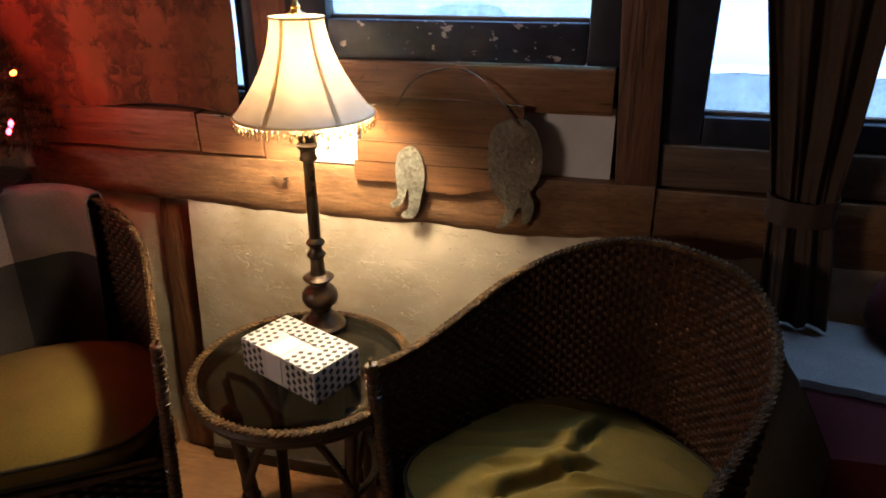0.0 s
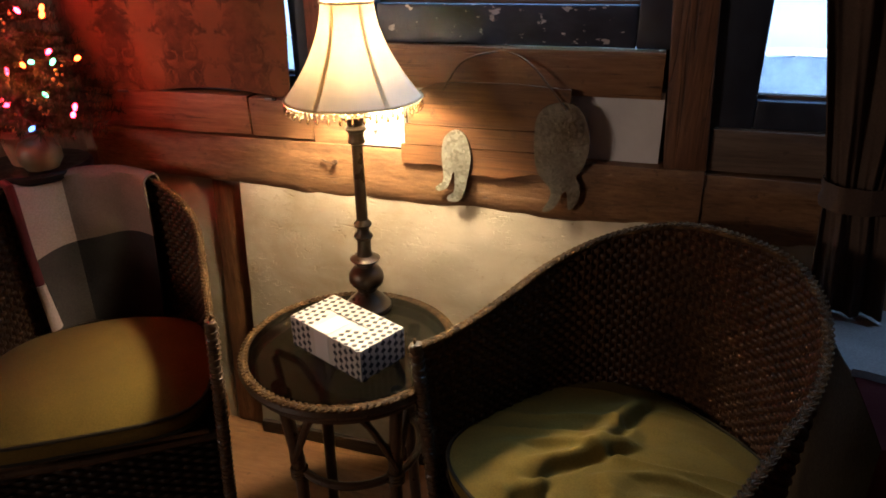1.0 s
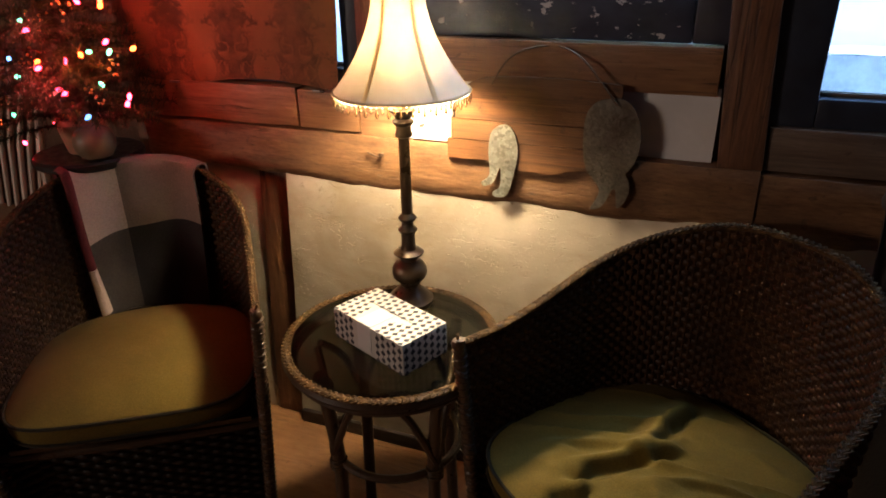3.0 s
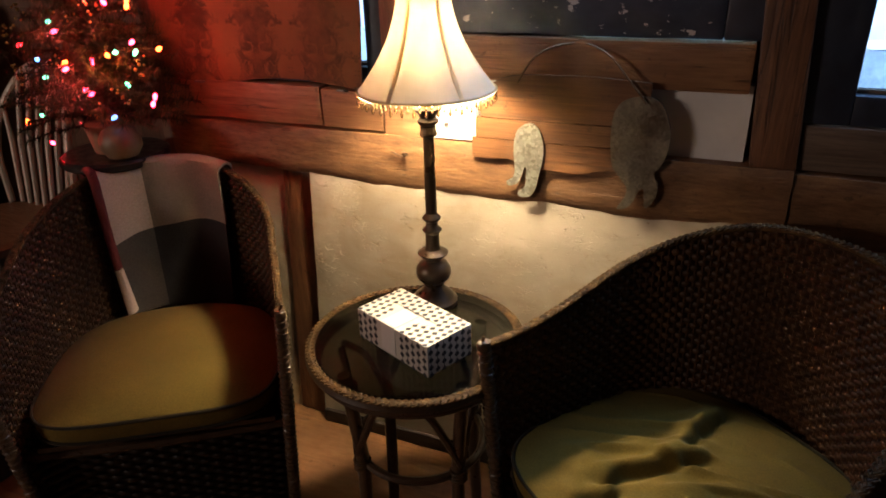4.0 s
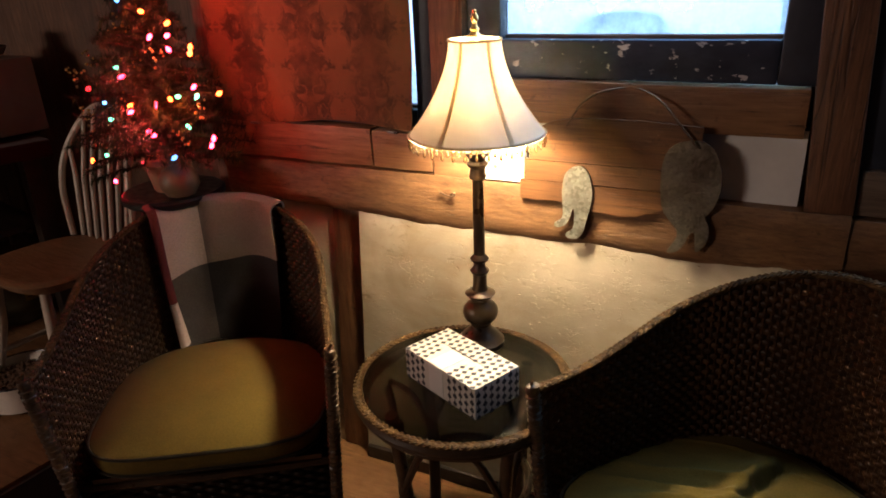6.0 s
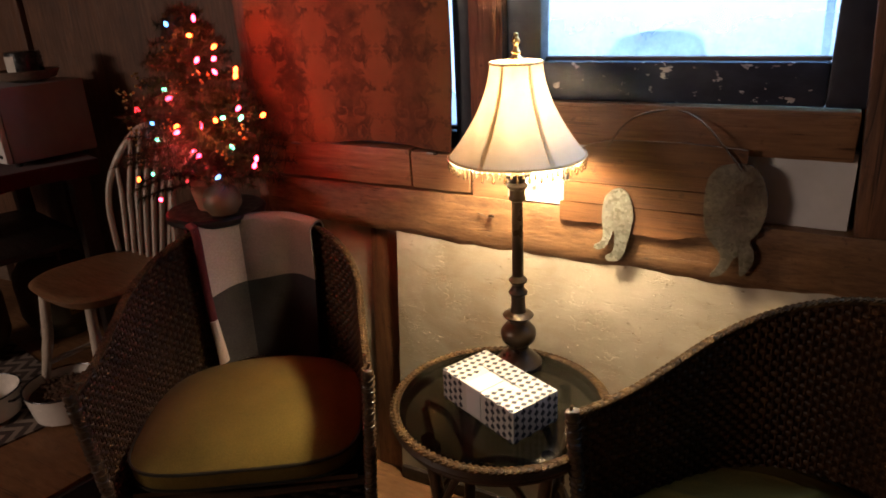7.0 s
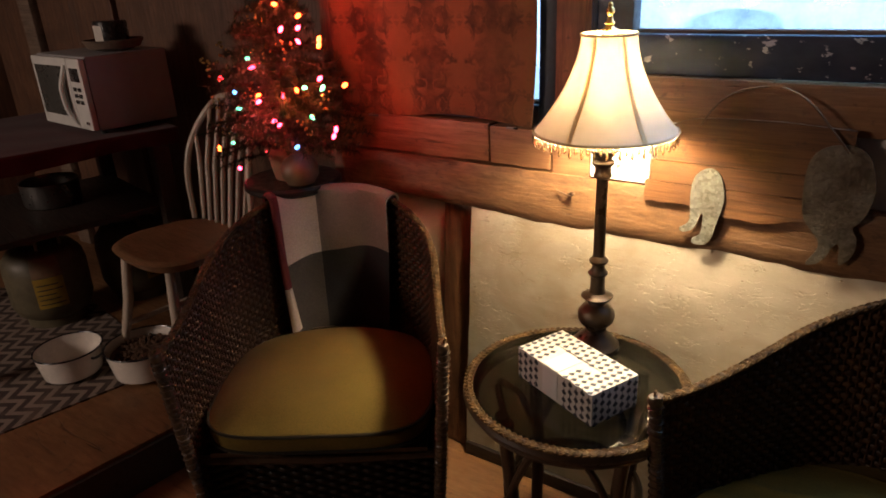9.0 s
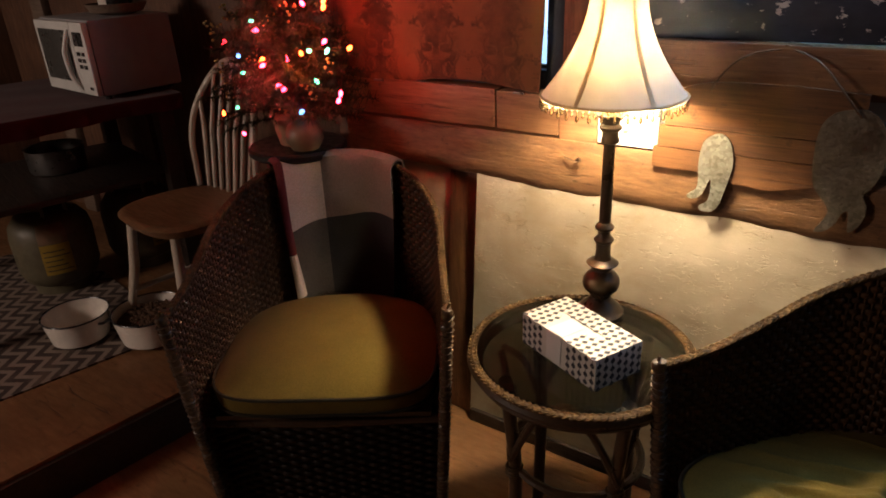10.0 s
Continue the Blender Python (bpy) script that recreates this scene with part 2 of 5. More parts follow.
def plain(name, base, rough=0.5, metal=0.0, vary=0.25, scale=18, relief=0.15):
    """A painted or moulded surface with faint wear."""
    m = mat(name, base, rough, metal)
    v = coords(m)
    n = noise_tex(m, v, scale, 5)
    lo, hi = tuple(x * (1 - vary) for x in base), tuple(min(1, x * (1 + vary * 0.6)) for x in base)
    link(m, ramp(m, n, [(0.3, lo), (0.7, hi)]), bsdf(m).inputs["Base Color"])
    link(m, ramp(m, noise_tex(m, v, scale * 2.5, 3), [(0.3, (max(0.05, rough - 0.1),) * 3), (0.7, (min(1, rough + 0.12),) * 3)]), bsdf(m).inputs["Roughness"])
    bump(m, noise_tex(m, v, scale * 6, 3), relief, 0.002)
    return m


def glow(name, colour, strength):
    m = mat(name, colour, 0.4)
    bsdf(m).inputs["Emission Color"].default_value = (*colour, 1)
    bsdf(m).inputs["Emission Strength"].default_value = strength
    return m


def glass(name, tintc=(1, 1, 1), rough=0.0):
    m = mat(name, tintc, rough)
    bsdf(m).inputs["Transmission Weight"].default_value = 1.0
    bsdf(m).inputs["IOR"].default_value = 1.45
    return m


def shade_fabric(name, lo, hi, through=0.17):
    m = mat(name, lo, 0.9)
    nt = m.node_tree
    d = node(m, "ShaderNodeBsdfDiffuse")
    t = node(m, "ShaderNodeBsdfTranslucent")
    v = coords(m)
    c = ramp(m, noise_tex(m, v, 14, 4), [(0.3, lo), (0.7, hi)])
    link(m, c, d.inputs[0])
    link(m, c, t.inputs[0])
    x = node(m, "ShaderNodeMixShader")
    x.inputs[0].default_value = through
    link(m, d.outputs[0], x.inputs[1])
    link(m, t.outputs[0], x.inputs[2])
    f = node(m, "ShaderNodeBsdfRefraction")
    f.inputs["Roughness"].default_value = 0.55
    f.inputs["IOR"].default_value = 1.4
    link(m, c, f.inputs["Color"])
    y = node(m, "ShaderNodeMixShader")
    y.inputs[0].default_value = 0.15
    link(m, x.outputs[0], y.inputs[1])
    link(m, f.outputs[0], y.inputs[2])
    link(m, y.outputs[0], nt.nodes["Material Output"].inputs[0])
    return m


M_PLASTER = plaster_material()
M_WHITEWASH = plain("whitewashed_infill", (0.70, 0.68, 0.66), 0.85, 0, 0.12, 9, 0.5)
M_BLACK = chipped_paint()
# black paint with the sky's glare mixed in as blue
M_FRAME = plain("black_frame_paint_glare", (0.020, 0.026, 0.042), 0.45, 0, 0.4, 14, 0.3)
M_WICKER = wicker_material("dark_wicker", (0.020, 0.0085, 0.0038), (0.078, 0.035, 0.0135))
M_RIM = wicker_material("worn_wicker_rim", (0.021, 0.011, 0.005), (0.140, 0.080, 0.031))
bsdf(M_RIM).inputs["Specular IOR Level"].default_value = 0.10
# set near-black so the front under the seat stays dark in lamp light
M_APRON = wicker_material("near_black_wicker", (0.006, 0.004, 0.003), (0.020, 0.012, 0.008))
M_CUSHION = cloth("olive_velour", (0.079, 0.0535, 0.0105), (0.127, 0.0885, 0.018), sheen=0.02)
M_PIPING = cloth("dark_piping", (0.012, 0.009, 0.004), (0.020, 0.015, 0.007))
M_CREAM = cloth("cream_wool", (0.48, 0.37, 0.29), (0.58, 0.46, 0.37), 240)
M_GREY = cloth("grey_wool", (0.145, 0.11, 0.086), (0.195, 0.152, 0.122), 240)
M_CHARCOAL = cloth("charcoal_wool", (0.05, 0.042, 0.036), (0.075, 0.064, 0.055), 240)
M_INK = cloth("black_wool", (0.014, 0.013, 0.014), (0.024, 0.022, 0.022), 240)
M_MAROON = cloth("maroon_stitching", (0.085, 0.014, 0.016), (0.14, 0.030, 0.028))
M_CURTAIN = cloth("brown_curtain", (0.050, 0.034, 0.026), (0.080, 0.054, 0.040), 260)
M_REDCLOTH = cloth("burgundy_cloth", (0.035, 0.0045, 0.006), (0.065, 0.009, 0.011), 260)
M_WHITECLOTH = cloth("white_cloth", (0.19, 0.19, 0.20), (0.25, 0.25, 0.26), 260)
M_DAMASK = damask()
M_METAL = galvanised("galvanised_sheet", (0.26, 0.26, 0.21), (0.52, 0.52, 0.44), (0.24, 0.21, 0.15), 0.45)
M_DULLMETAL = galvanised("darker_galvanised_sheet", (0.18, 0.165, 0.13), (0.27, 0.245, 0.20), (0.13, 0.10, 0.07), 0.5)
M_WIRE = plain("rusty_wire", (0.16, 0.10, 0.06), 0.5, 0.7)
M_BRONZE = plain("bronze_lamp_finish", (0.05, 0.03, 0.016), 0.33, 0.35, 0.06, 8, 0.0)
M_BRASS = plain("brass", (0.55, 0.38, 0.14), 0.3, 1.0)
M_SHADE = shade_fabric("parchment_shade", (0.66, 0.59, 0.49), (0.75, 0.68, 0.58))
M_RIB = shade_fabric("rib_tape", (0.80, 0.66, 0.44), (0.86, 0.73, 0.50), 0.46)
M_SEAM = shade_fabric("shade_seam_braid", (0.52, 0.40, 0.25), (0.62, 0.50, 0.33))
M_BEAD = glass("amber_bead", (0.98, 0.78, 0.42), 0.05)
M_BULB = glow("lit_bulb", (1.0, 0.80, 0.53), 30)
M_PANE = glass("window_pane")
def frost_material():
    m = mat("pane_frost", (0.8, 0.87, 0.95), 0.9)
    tc = node(m, "ShaderNodeTexCoord")
    sp_ = node(m, "ShaderNodeSeparateXYZ")
    link(m, tc.outputs["Object"], sp_.inputs[0])
    up = maths(m, "SUBTRACT", 1.0, maths(m, "MULTIPLY", sp_.outputs[2], 8.0))
    k = maths(m, "MULTIPLY", up, ramp(m, noise_tex(m, tc.outputs["Object"], 14, 5, 0.65), [(0.3, (0.25, 0.25, 0.25)), (0.65, (1, 1, 1))]))
    k.node.use_clamp = True
    clear = node(m, "ShaderNodeBsdfTransparent")
    milk = node(m, "ShaderNodeBsdfTranslucent")
    milk.inputs[0].default_value = (0.85, 0.92, 1.0, 1)
    x = node(m, "ShaderNodeMixShader")
    link(m, k, x.inputs[0])
    link(m, clear.outputs[0], x.inputs[1])
    link(m, milk.outputs[0], x.inputs[2])
    link(m, x.outputs[0], m.node_tree.nodes["Material Output"].inputs[0])
    return m


M_FROST = frost_material()
M_TABLEGLASS = glass("smoked_tabletop", (0.17, 0.185, 0.15), 0.07)
bsdf(M_TABLEGLASS).inputs["IOR"].default_value = 1.27
M_CANE = plain("dark_cane", (0.05, 0.028, 0.014), 0.35, 0.0, 0.4, 30)
M_PAPERBOX = plain("printed_white_card", (0.54, 0.51, 0.455), 0.6, 0, 0.06)
M_PRINT = plain("black_print", (0.02, 0.022, 0.03), 0.55)
M_TISSUE = plain("clear_film_slot", (0.60, 0.58, 0.55), 0.5, 0, 0.06)
M_PLASTIC = plain("aged_white_plastic", (0.60, 0.59, 0.56), 0.4, 0, 0.1)
# darker than the door's white: the side's shade is put into this colour
M_CASING = plain("grey_white_casing_dimmed", (0.27, 0.27, 0.275), 0.4, 0, 0.1)
M_DARKPLASTIC = plain("dark_plastic", (0.02, 0.02, 0.02), 0.25)
M_OVENGLASS = plain("oven_door_glass", (0.055, 0.055, 0.05), 0.3, 0, 0.1, 8, 0.02)
M_ENAMEL = plain("white_enamel", (0.76, 0.70, 0.62), 0.2, 0, 0.12)
M_ENAMELRIM = plain("dark_enamel_rim", (0.02, 0.02, 0.025), 0.25)
M_KIBBLE = plain("brown_kibble", (0.10, 0.05, 0.025), 0.8, 0, 0.5, 60)
M_TANK = plain("olive_tank_paint", (0.10, 0.085, 0.05), 0.5, 0, 0.3)
M_LABEL = plain("yellow_label", (0.32, 0.21, 0.025), 0.6)
M_STEEL = plain("dull_steel", (0.20, 0.19, 0.18), 0.35, 0.9)
M_BLACKIRON = plain("black_iron", (0.012, 0.011, 0.011), 0.4, 0.3)
M_NEEDLE = plain("tree_needles", (0.050, 0.052, 0.024), 0.55, 0, 0.5, 40)
bsdf(M_NEEDLE).inputs["Specular IOR Level"].default_value = 0.12
M_BARK = plain("tree_stem", (0.06, 0.035, 0.02), 0.8)
M_TERRACOTTA = plain("terracotta", (0.34, 0.17, 0.10), 0.75, 0, 0.3)
M_CERAMIC = plain("cream_gourd_skin", (0.17, 0.105, 0.06), 0.5, 0, 0.3)
M_RUG = rug_material()
M_SWITCH = plain("white_switch_plate", (0.8, 0.77, 0.70), 0.4, 0, 0.05)
M_SNOW = plain("snow", (0.82, 0.86, 0.9), 0.7, 0, 0.06, 0.8)
M_SLATE = plain("blue_grey_cover", (0.12, 0.18, 0.26), 0.7, 0, 0.2, 3)
M_CEIL = wood("ceiling_boards", (0.06, 0.03, 0.016), (0.12, 0.06, 0.03), (0.18, 0.09, 0.05))
BULB_COLOURS = {"P": (1.0, 0.009, 0.026), "O": (1.0, 0.030, 0.004), "G": (0.010, 0.085, 0.040), "B": (0.008, 0.032, 0.10), "R": (1.0, 0.006, 0.010)}
M_LIGHTS = {k: glow("fairy_bulb_" + w, BULB_COLOURS[k], 40) for k, w in zip("POGBR", ("pink", "amber", "green", "blue", "red"))}


# ---- building helpers ----
def empty(name, place=(0, 0, 0), label="", category="", group="", kind=""):
    ob = new(name)
    ob.location = place
    ob.empty_display_size = 0.05
    return tagged(ob, label, category, group, kind)


def mesh_ob(name, bm, material, smooth=True):
    me = bpy.data.meshes.new(name)
    bm.to_mesh(me)
    bm.free()
    for m in material if isinstance(material, (list, tuple)) else [material]:
        me.materials.append(m)
    if smooth:
        me.shade_smooth()
        me.set_sharp_from_angle(angle=radians(40))
    return new(name, me)


def part(name, bm, material, parent, label="", place=None):
    """Links a bmesh as one mesh under a thing or a part; the mesh is in the parent's own frame."""
    ob = mesh_ob(name, bm, material)
    ob.parent = parent
    if place is not None:
        ob.matrix_basis = place
    return tagged(ob, label)


def share(name, me, parent, place):
    ob = new(name, me)
    ob.parent = parent
    ob.matrix_basis = place
    return ob


def raw(V, F):
    """A bmesh from plain vertex and face lists."""
    me = bpy.data.meshes.new("raw")
    me.from_pydata([tuple(v) for v in V], [], F)
    bm = bmesh.new()
    bm.from_mesh(me)
    bpy.data.meshes.remove(me)
    return bm


def box(x0, x1, y0, y1, z0, z1, r=0.004, bm=None, rough=0.0, cuts=0):
    """A box with rounded edges; rough jitters its surface after cuts along its length."""
    b = bmesh.new()
    bmesh.ops.create_cube(b, size=1.0)
    for v in b.verts:
        v.co = Vector(((x0 + x1) / 2 + v.co.x * (x1 - x0), (y0 + y1) / 2 + v.co.y * (y1 - y0), (z0 + z1) / 2 + v.co.z * (z1 - z0)))
    if r > 0:
        bmesh.ops.bevel(b, geom=b.edges[:], offset=min(r, 0.45 * min(x1 - x0, y1 - y0, z1 - z0)), segments=2, affect="EDGES", profile=0.6)
    if cuts:
        axis = max(range(3), key=lambda i: (x1 - x0, y1 - y0, z1 - z0)[i])
        lo, hi = ((x0, x1), (y0, y1), (z0, z1))[axis]
        n = Vector([1.0 if i == axis else 0.0 for i in range(3)])
        for i in range(1, cuts):
            bmesh.ops.bisect_plane(b, geom=b.verts[:] + b.edges[:] + b.faces[:], plane_co=n * (lo + (hi - lo) * i / cuts), plane_no=n)
    if rough:
        for v in b.verts:
            q = v.co * 6
            v.co += Vector((0, noise.noise(q + Vector((7, 0, 0))), noise.noise(q + Vector((0, 9, 0))))) * rough
            q = v.co * 22
            v.co += Vector((0, noise.noise(q + Vector((7, 3, 0))), noise.noise(q + Vector((0, 9, 5))))) * rough * 0.35
    if bm is None:
        return b
    me = bpy.data.meshes.new("tmp")
    b.to_mesh(me)
    b.free()
    bm.from_mesh(me)
    bpy.data.meshes.remove(me)
    return bm


def lathe(profile, n=32, bm=None, squash=None):
    """Turns (radius, height) pairs round the z axis."""
    V, F = [], []
    for r, z in profile:
        for i in range(n):
            a = 2 * math.pi * i / n
            V.append((r * math.cos(a), r * math.sin(a), z))
    for j in range(len(profile) - 1):
        for i in range(n):
            k = (i + 1) % n
            F.append((j * n + i, j * n + k, (j + 1) * n + k, (j + 1) * n + i))
    F.append(tuple(range(n))[::-1])
    F.append(tuple(range((len(profile) - 1) * n, len(profile) * n)))
    b = raw(V, F)
    bmesh.ops.remove_doubles(b, verts=b.verts[:], dist=1e-5)
    return b


def open_lathe(profile, n=32):
    b = lathe(profile, n)
    caps = [f for f in b.faces if len(f.verts) > 4]
    bmesh.ops.delete(b, geom=caps, context="FACES")
    return b


def sweep(V, F, pts, radius, sides=6, closed=False, flat=1.0):
    """Adds a tube along pts. radius: a number or one for each point."""
    P = np.array(pts, float)
    n = len(P)
    T = np.roll(P, -1, 0) - np.roll(P, 1, 0)
    if not closed:
        T[0], T[-1] = P[1] - P[0], P[-1] - P[-2]
    T /= np.linalg.norm(T, axis=1)[:, None] + 1e-12
    up = np.array((0, 0, 1.0)) if abs(T[0][2]) < 0.9 else np.array((0, 1.0, 0))
    u = np.cross(T[0], up)
    base = len(V)
    R = np.broadcast_to(np.asarray(radius, float), (n,))
    for i in range(n):
        u = u - T[i] * u.dot(T[i])
        u /= np.linalg.norm(u) + 1e-12
        w = np.cross(T[i], u)
        for k in range(sides):
            a = 2 * math.pi * k / sides
            V.append(tuple(P[i] + R[i] * (math.cos(a) * u + flat * math.sin(a) * w)))
    for i in range(n if closed else n - 1):
        j = (i + 1) % n
        for k in range(sides):
            l = (k + 1) % sides
            F.append((base + i * sides + k, base + i * sides + l, base + j * sides + l, base + j * sides + k))
    if not closed:
        F.append(tuple(base + k for k in range(sides))[::-1])
        F.append(tuple(base + (n - 1) * sides + k for k in range(sides)))


def tube(pts, radius, sides=8, closed=False):
    V, F = [], []
    sweep(V, F, pts, radius, sides, closed)
    return raw(V, F)


def thicken(b, thick):
    """Gives an open surface a back face, thick behind its normals, and closes the edges."""
    b.normal_update()
    b.verts.index_update()
    front = [v for v in b.verts]
    faces = [[v.index for v in f.verts] for f in b.faces]
    rims = [(e.link_loops[0].vert.index, e.link_loops[0].link_loop_next.vert.index) for e in b.edges if len(e.link_faces) == 1]
    back = [b.verts.new(v.co - v.normal * thick) for v in front]
    for f in faces:
        b.faces.new([back[k] for k in reversed(f)])
    for p, q in rims:
        b.faces.new([front[q], front[p], back[p], back[q]])


def sheet(fn, nu, nv, thick=0.0):
    """A grid surface from fn(u, v), u and v in 0..1, with a thickness."""
    V = [fn(i / nu, j / nv) for j in range(nv + 1) for i in range(nu + 1)]
    F = [(j * (nu + 1) + i, j * (nu + 1) + i + 1, (j + 1) * (nu + 1) + i + 1, (j + 1) * (nu + 1) + i) for j in range(nv) for i in range(nu)]
    b = raw(V, F)
    if thick:
        thicken(b, thick)
    return b


def smooth_curve(pts, n, closed=False):
    """Catmull-Rom points through pts."""
    P = [Vector(p) for p in pts]
    out = []
    m = len(P) if closed else len(P) - 1
    for i in range(m):
        a = P[(i - 1) % len(P)] if closed or i else P[0]
        b, c = P[i], P[(i + 1) % len(P)]
        d = P[(i + 2) % len(P)] if closed or i + 2 < len(P) else P[-1]
        for k in range(n):
            t = k / n
            out.append(0.5 * ((2 * b) + (c - a) * t + (2 * a - 5 * b + 4 * c - d) * t * t + (3 * b - a - 3 * c + d) * t ** 3))
    if not closed:
        out.append(P[-1])
    return out


def slab(outline, y0, y1, r=0.001):
    """A flat plate: outline as (x, z) points, from y0 to y1."""
    b = bmesh.new()
    f = b.faces.new([b.verts.new((x, y0, z)) for x, z in outline])
    ext = bmesh.ops.extrude_face_region(b, geom=[f])
    for v in ext["geom"]:
        if isinstance(v, bmesh.types.BMVert):
            v.co.y = y1
    bmesh.ops.recalc_face_normals(b, faces=b.faces[:])
    return b


def piece(name, bm, material, label, category="structure"):
    ob = mesh_ob(name, bm, material)
    return tagged(ob, label, category, kind="structure")

# ---- setting: floors, walls, ceiling ----
WY = 1.40        # face of the window wall
STEP_X, STEP_H, STEP_SKEW = -1.345, 0.15, 0.13

floor = piece("floor", box(-1.9, 2.4, -2.3, WY + 0.1, -0.124, 0.0, 0.0), M_FLOOR, "worn brown wooden floor with scuffed dull finish", "floor")
def step_skew(bm):
    """Turns the step's edge a little out of the room's axes."""
    for v in bm.verts:
        if v.co.x > -3.0:
            v.co.x += STEP_SKEW * (v.co.y - 0.6)
    return bm


upper = piece("floor_raised", step_skew(box(-3.6, STEP_X + 0.004, -2.3, 1.75, -0.12, STEP_H, 0.006)), M_FLOOR, "raised brown wooden floor one low step up", "floor")
riser = piece("step_riser", step_skew(box(STEP_X, STEP_X + 0.02, -2.3, WY, 0.002, STEP_H - 0.012, 0.003)), M_STEPDARK, "dark board facing the low step", "step")
piece("ceiling", box(-3.6, 2.4, -2.3, 1.85, 2.3, 2.4, 0.0), M_CEIL, "dark board ceiling above the cabin room", "ceiling")
# unseen south wall; its opening is added for the fill lamp
wb = box(-3.6, -3.25, -2.4, -2.3, -0.12, 2.3, 0.0)
box(-2.25, 2.4, -2.4, -2.3, -0.12, 2.3, 0.0, wb)
box(-3.25, -2.25, -2.4, -2.3, -0.12, 1.58, 0.0, wb)
box(-3.25, -2.25, -2.4, -2.3, 2.08, 2.3, 0.0, wb)
piece("wall_south", wb, M_DARKWALL, "unseen dark wooden wall with an added curtained opening", "wall")
piece("wall_east", box(2.4, 2.5, -2.4, 1.85, -0.12, 2.3, 0.0), M_DARKWALL, "dark wooden end wall", "wall")
piece("wall_west", box(-3.7, -3.6, -2.4, 1.85, -0.12, 2.3, 0.0), M_DARKWALL, "dark wooden far wall", "wall")
piece("wall_north_west", box(-3.6, -0.98, 1.64, 1.75, STEP_H, 2.3, 0.0), M_DARKWALL, "dark brown board wall behind the microwave", "wall")

# out of view, added to keep sky light out of that opening
drawn = mesh_ob("drawn_curtain", sheet(lambda u, v: (-3.30 + 1.1 * u, -2.33 + 0.015 * math.sin(u * 60), 1.52 + 0.6 * v), 90, 4, 0.003), M_CURTAIN)
tagged(drawn, "unseen brown curtain added to close the far opening", "curtain")
wall = empty("wall_north", (0, 0, 0), "log cabin window wall of beams, planks and plaster", "wall", kind="structure")


def wpart(name, bm, m, label=""):
    return part(name, bm, m, wall, label)


def live_beam(x0, x1, y0, y1, z0, z1, wave, seed, n=90):
    """A beam with a wavy, hewn lower edge and rough face."""
    V, F = [], []
    prof = 10
    for i in range(n + 1):
        x = x0 + (x1 - x0) * i / n
        lo = z0 + 0.016 * min(1.0, max(0.0, (-0.30 - x) / 0.40)) + wave * noise.noise(Vector((x * 5, seed, 0))) + 0.4 * wave * noise.noise(Vector((x * 19, seed, 3)))
        hi = z1 + 0.25 * wave * noise.noise(Vector((x * 4, seed, 8)))
        ring = [(y1, lo), (y0 + 0.012, lo)]
        for k in range(prof - 3):
            t = k / (prof - 4)
            round_off = 0.008 * (1 - min(1, t / 0.2)) ** 2 + 0.006 * (1 - min(1, (1 - t) / 0.15)) ** 2
            ring.append((y0 + round_off + 0.004 * noise.noise(Vector((x * 9, t * 3, seed))), lo + 0.004 + (hi - lo - 0.006) * t))
        ring.append((y1, hi))
        V += [(x, y, z) for y, z in ring]
    for i in range(n):
        for k in range(prof):
            a, b = i * prof + k, i * prof + (k + 1) % prof
            F.append((a, b, b + prof, a + prof))
    F.append(tuple(range(prof))[::-1])
    F.append(tuple(n * prof + k for k in range(prof)))
    b = raw(V, F)
    bmesh.ops.recalc_face_normals(b, faces=b.faces[:])
    return b


# plaster panels, each a slightly uneven slab
def plaster(x0, x1, z0, z1, y=WY + 0.012, lean=0.0):
    nu, nv = max(4, int((x1 - x0) / 0.02)), max(4, int((z1 - z0) / 0.02))

    def face(u, v):
        x, z = x0 + (x1 - x0) * u, z0 + (z1 - z0) * v
        d = 0.003 * noise.noise(Vector((x * 5, z * 5, 1))) + 0.002 * noise.noise(Vector((x * 24, z * 24, 4)))
        return (x + lean * (1 - u) * z, y + d, z)
    return sheet(face, nu, nv, 0.03)


wpart("plaster_panel", plaster(-0.582, 2.4, 0.0, 0.84, WY - 0.022, 0.058), M_PLASTER, "rough white troweled plaster")
wpart("plaster_panel", plaster(-0.98, -0.64, 0.0, 0.84, WY + 0.006), M_PLASTER, "rough white troweled plaster")
wpart("plaster_panel", plaster(-0.20, 0.505, 0.92, 1.10, WY + 0.008), M_WHITEWASH, "white plaster infill between timbers")
wpart("backing", box(-0.98, 2.4, WY + 0.05, WY + 0.14, -0.12, 1.03, 0.0), M_DARKWALL)
wpart("backing", box(-0.98, -0.302, WY + 0.05, WY + 0.14, 1.03, 1.06, 0.0), M_DARKWALL)
wpart("backing", box(-0.302, 0.60, WY + 0.05, WY + 0.14, 1.03, 1.18, 0.0), M_DARKWALL)

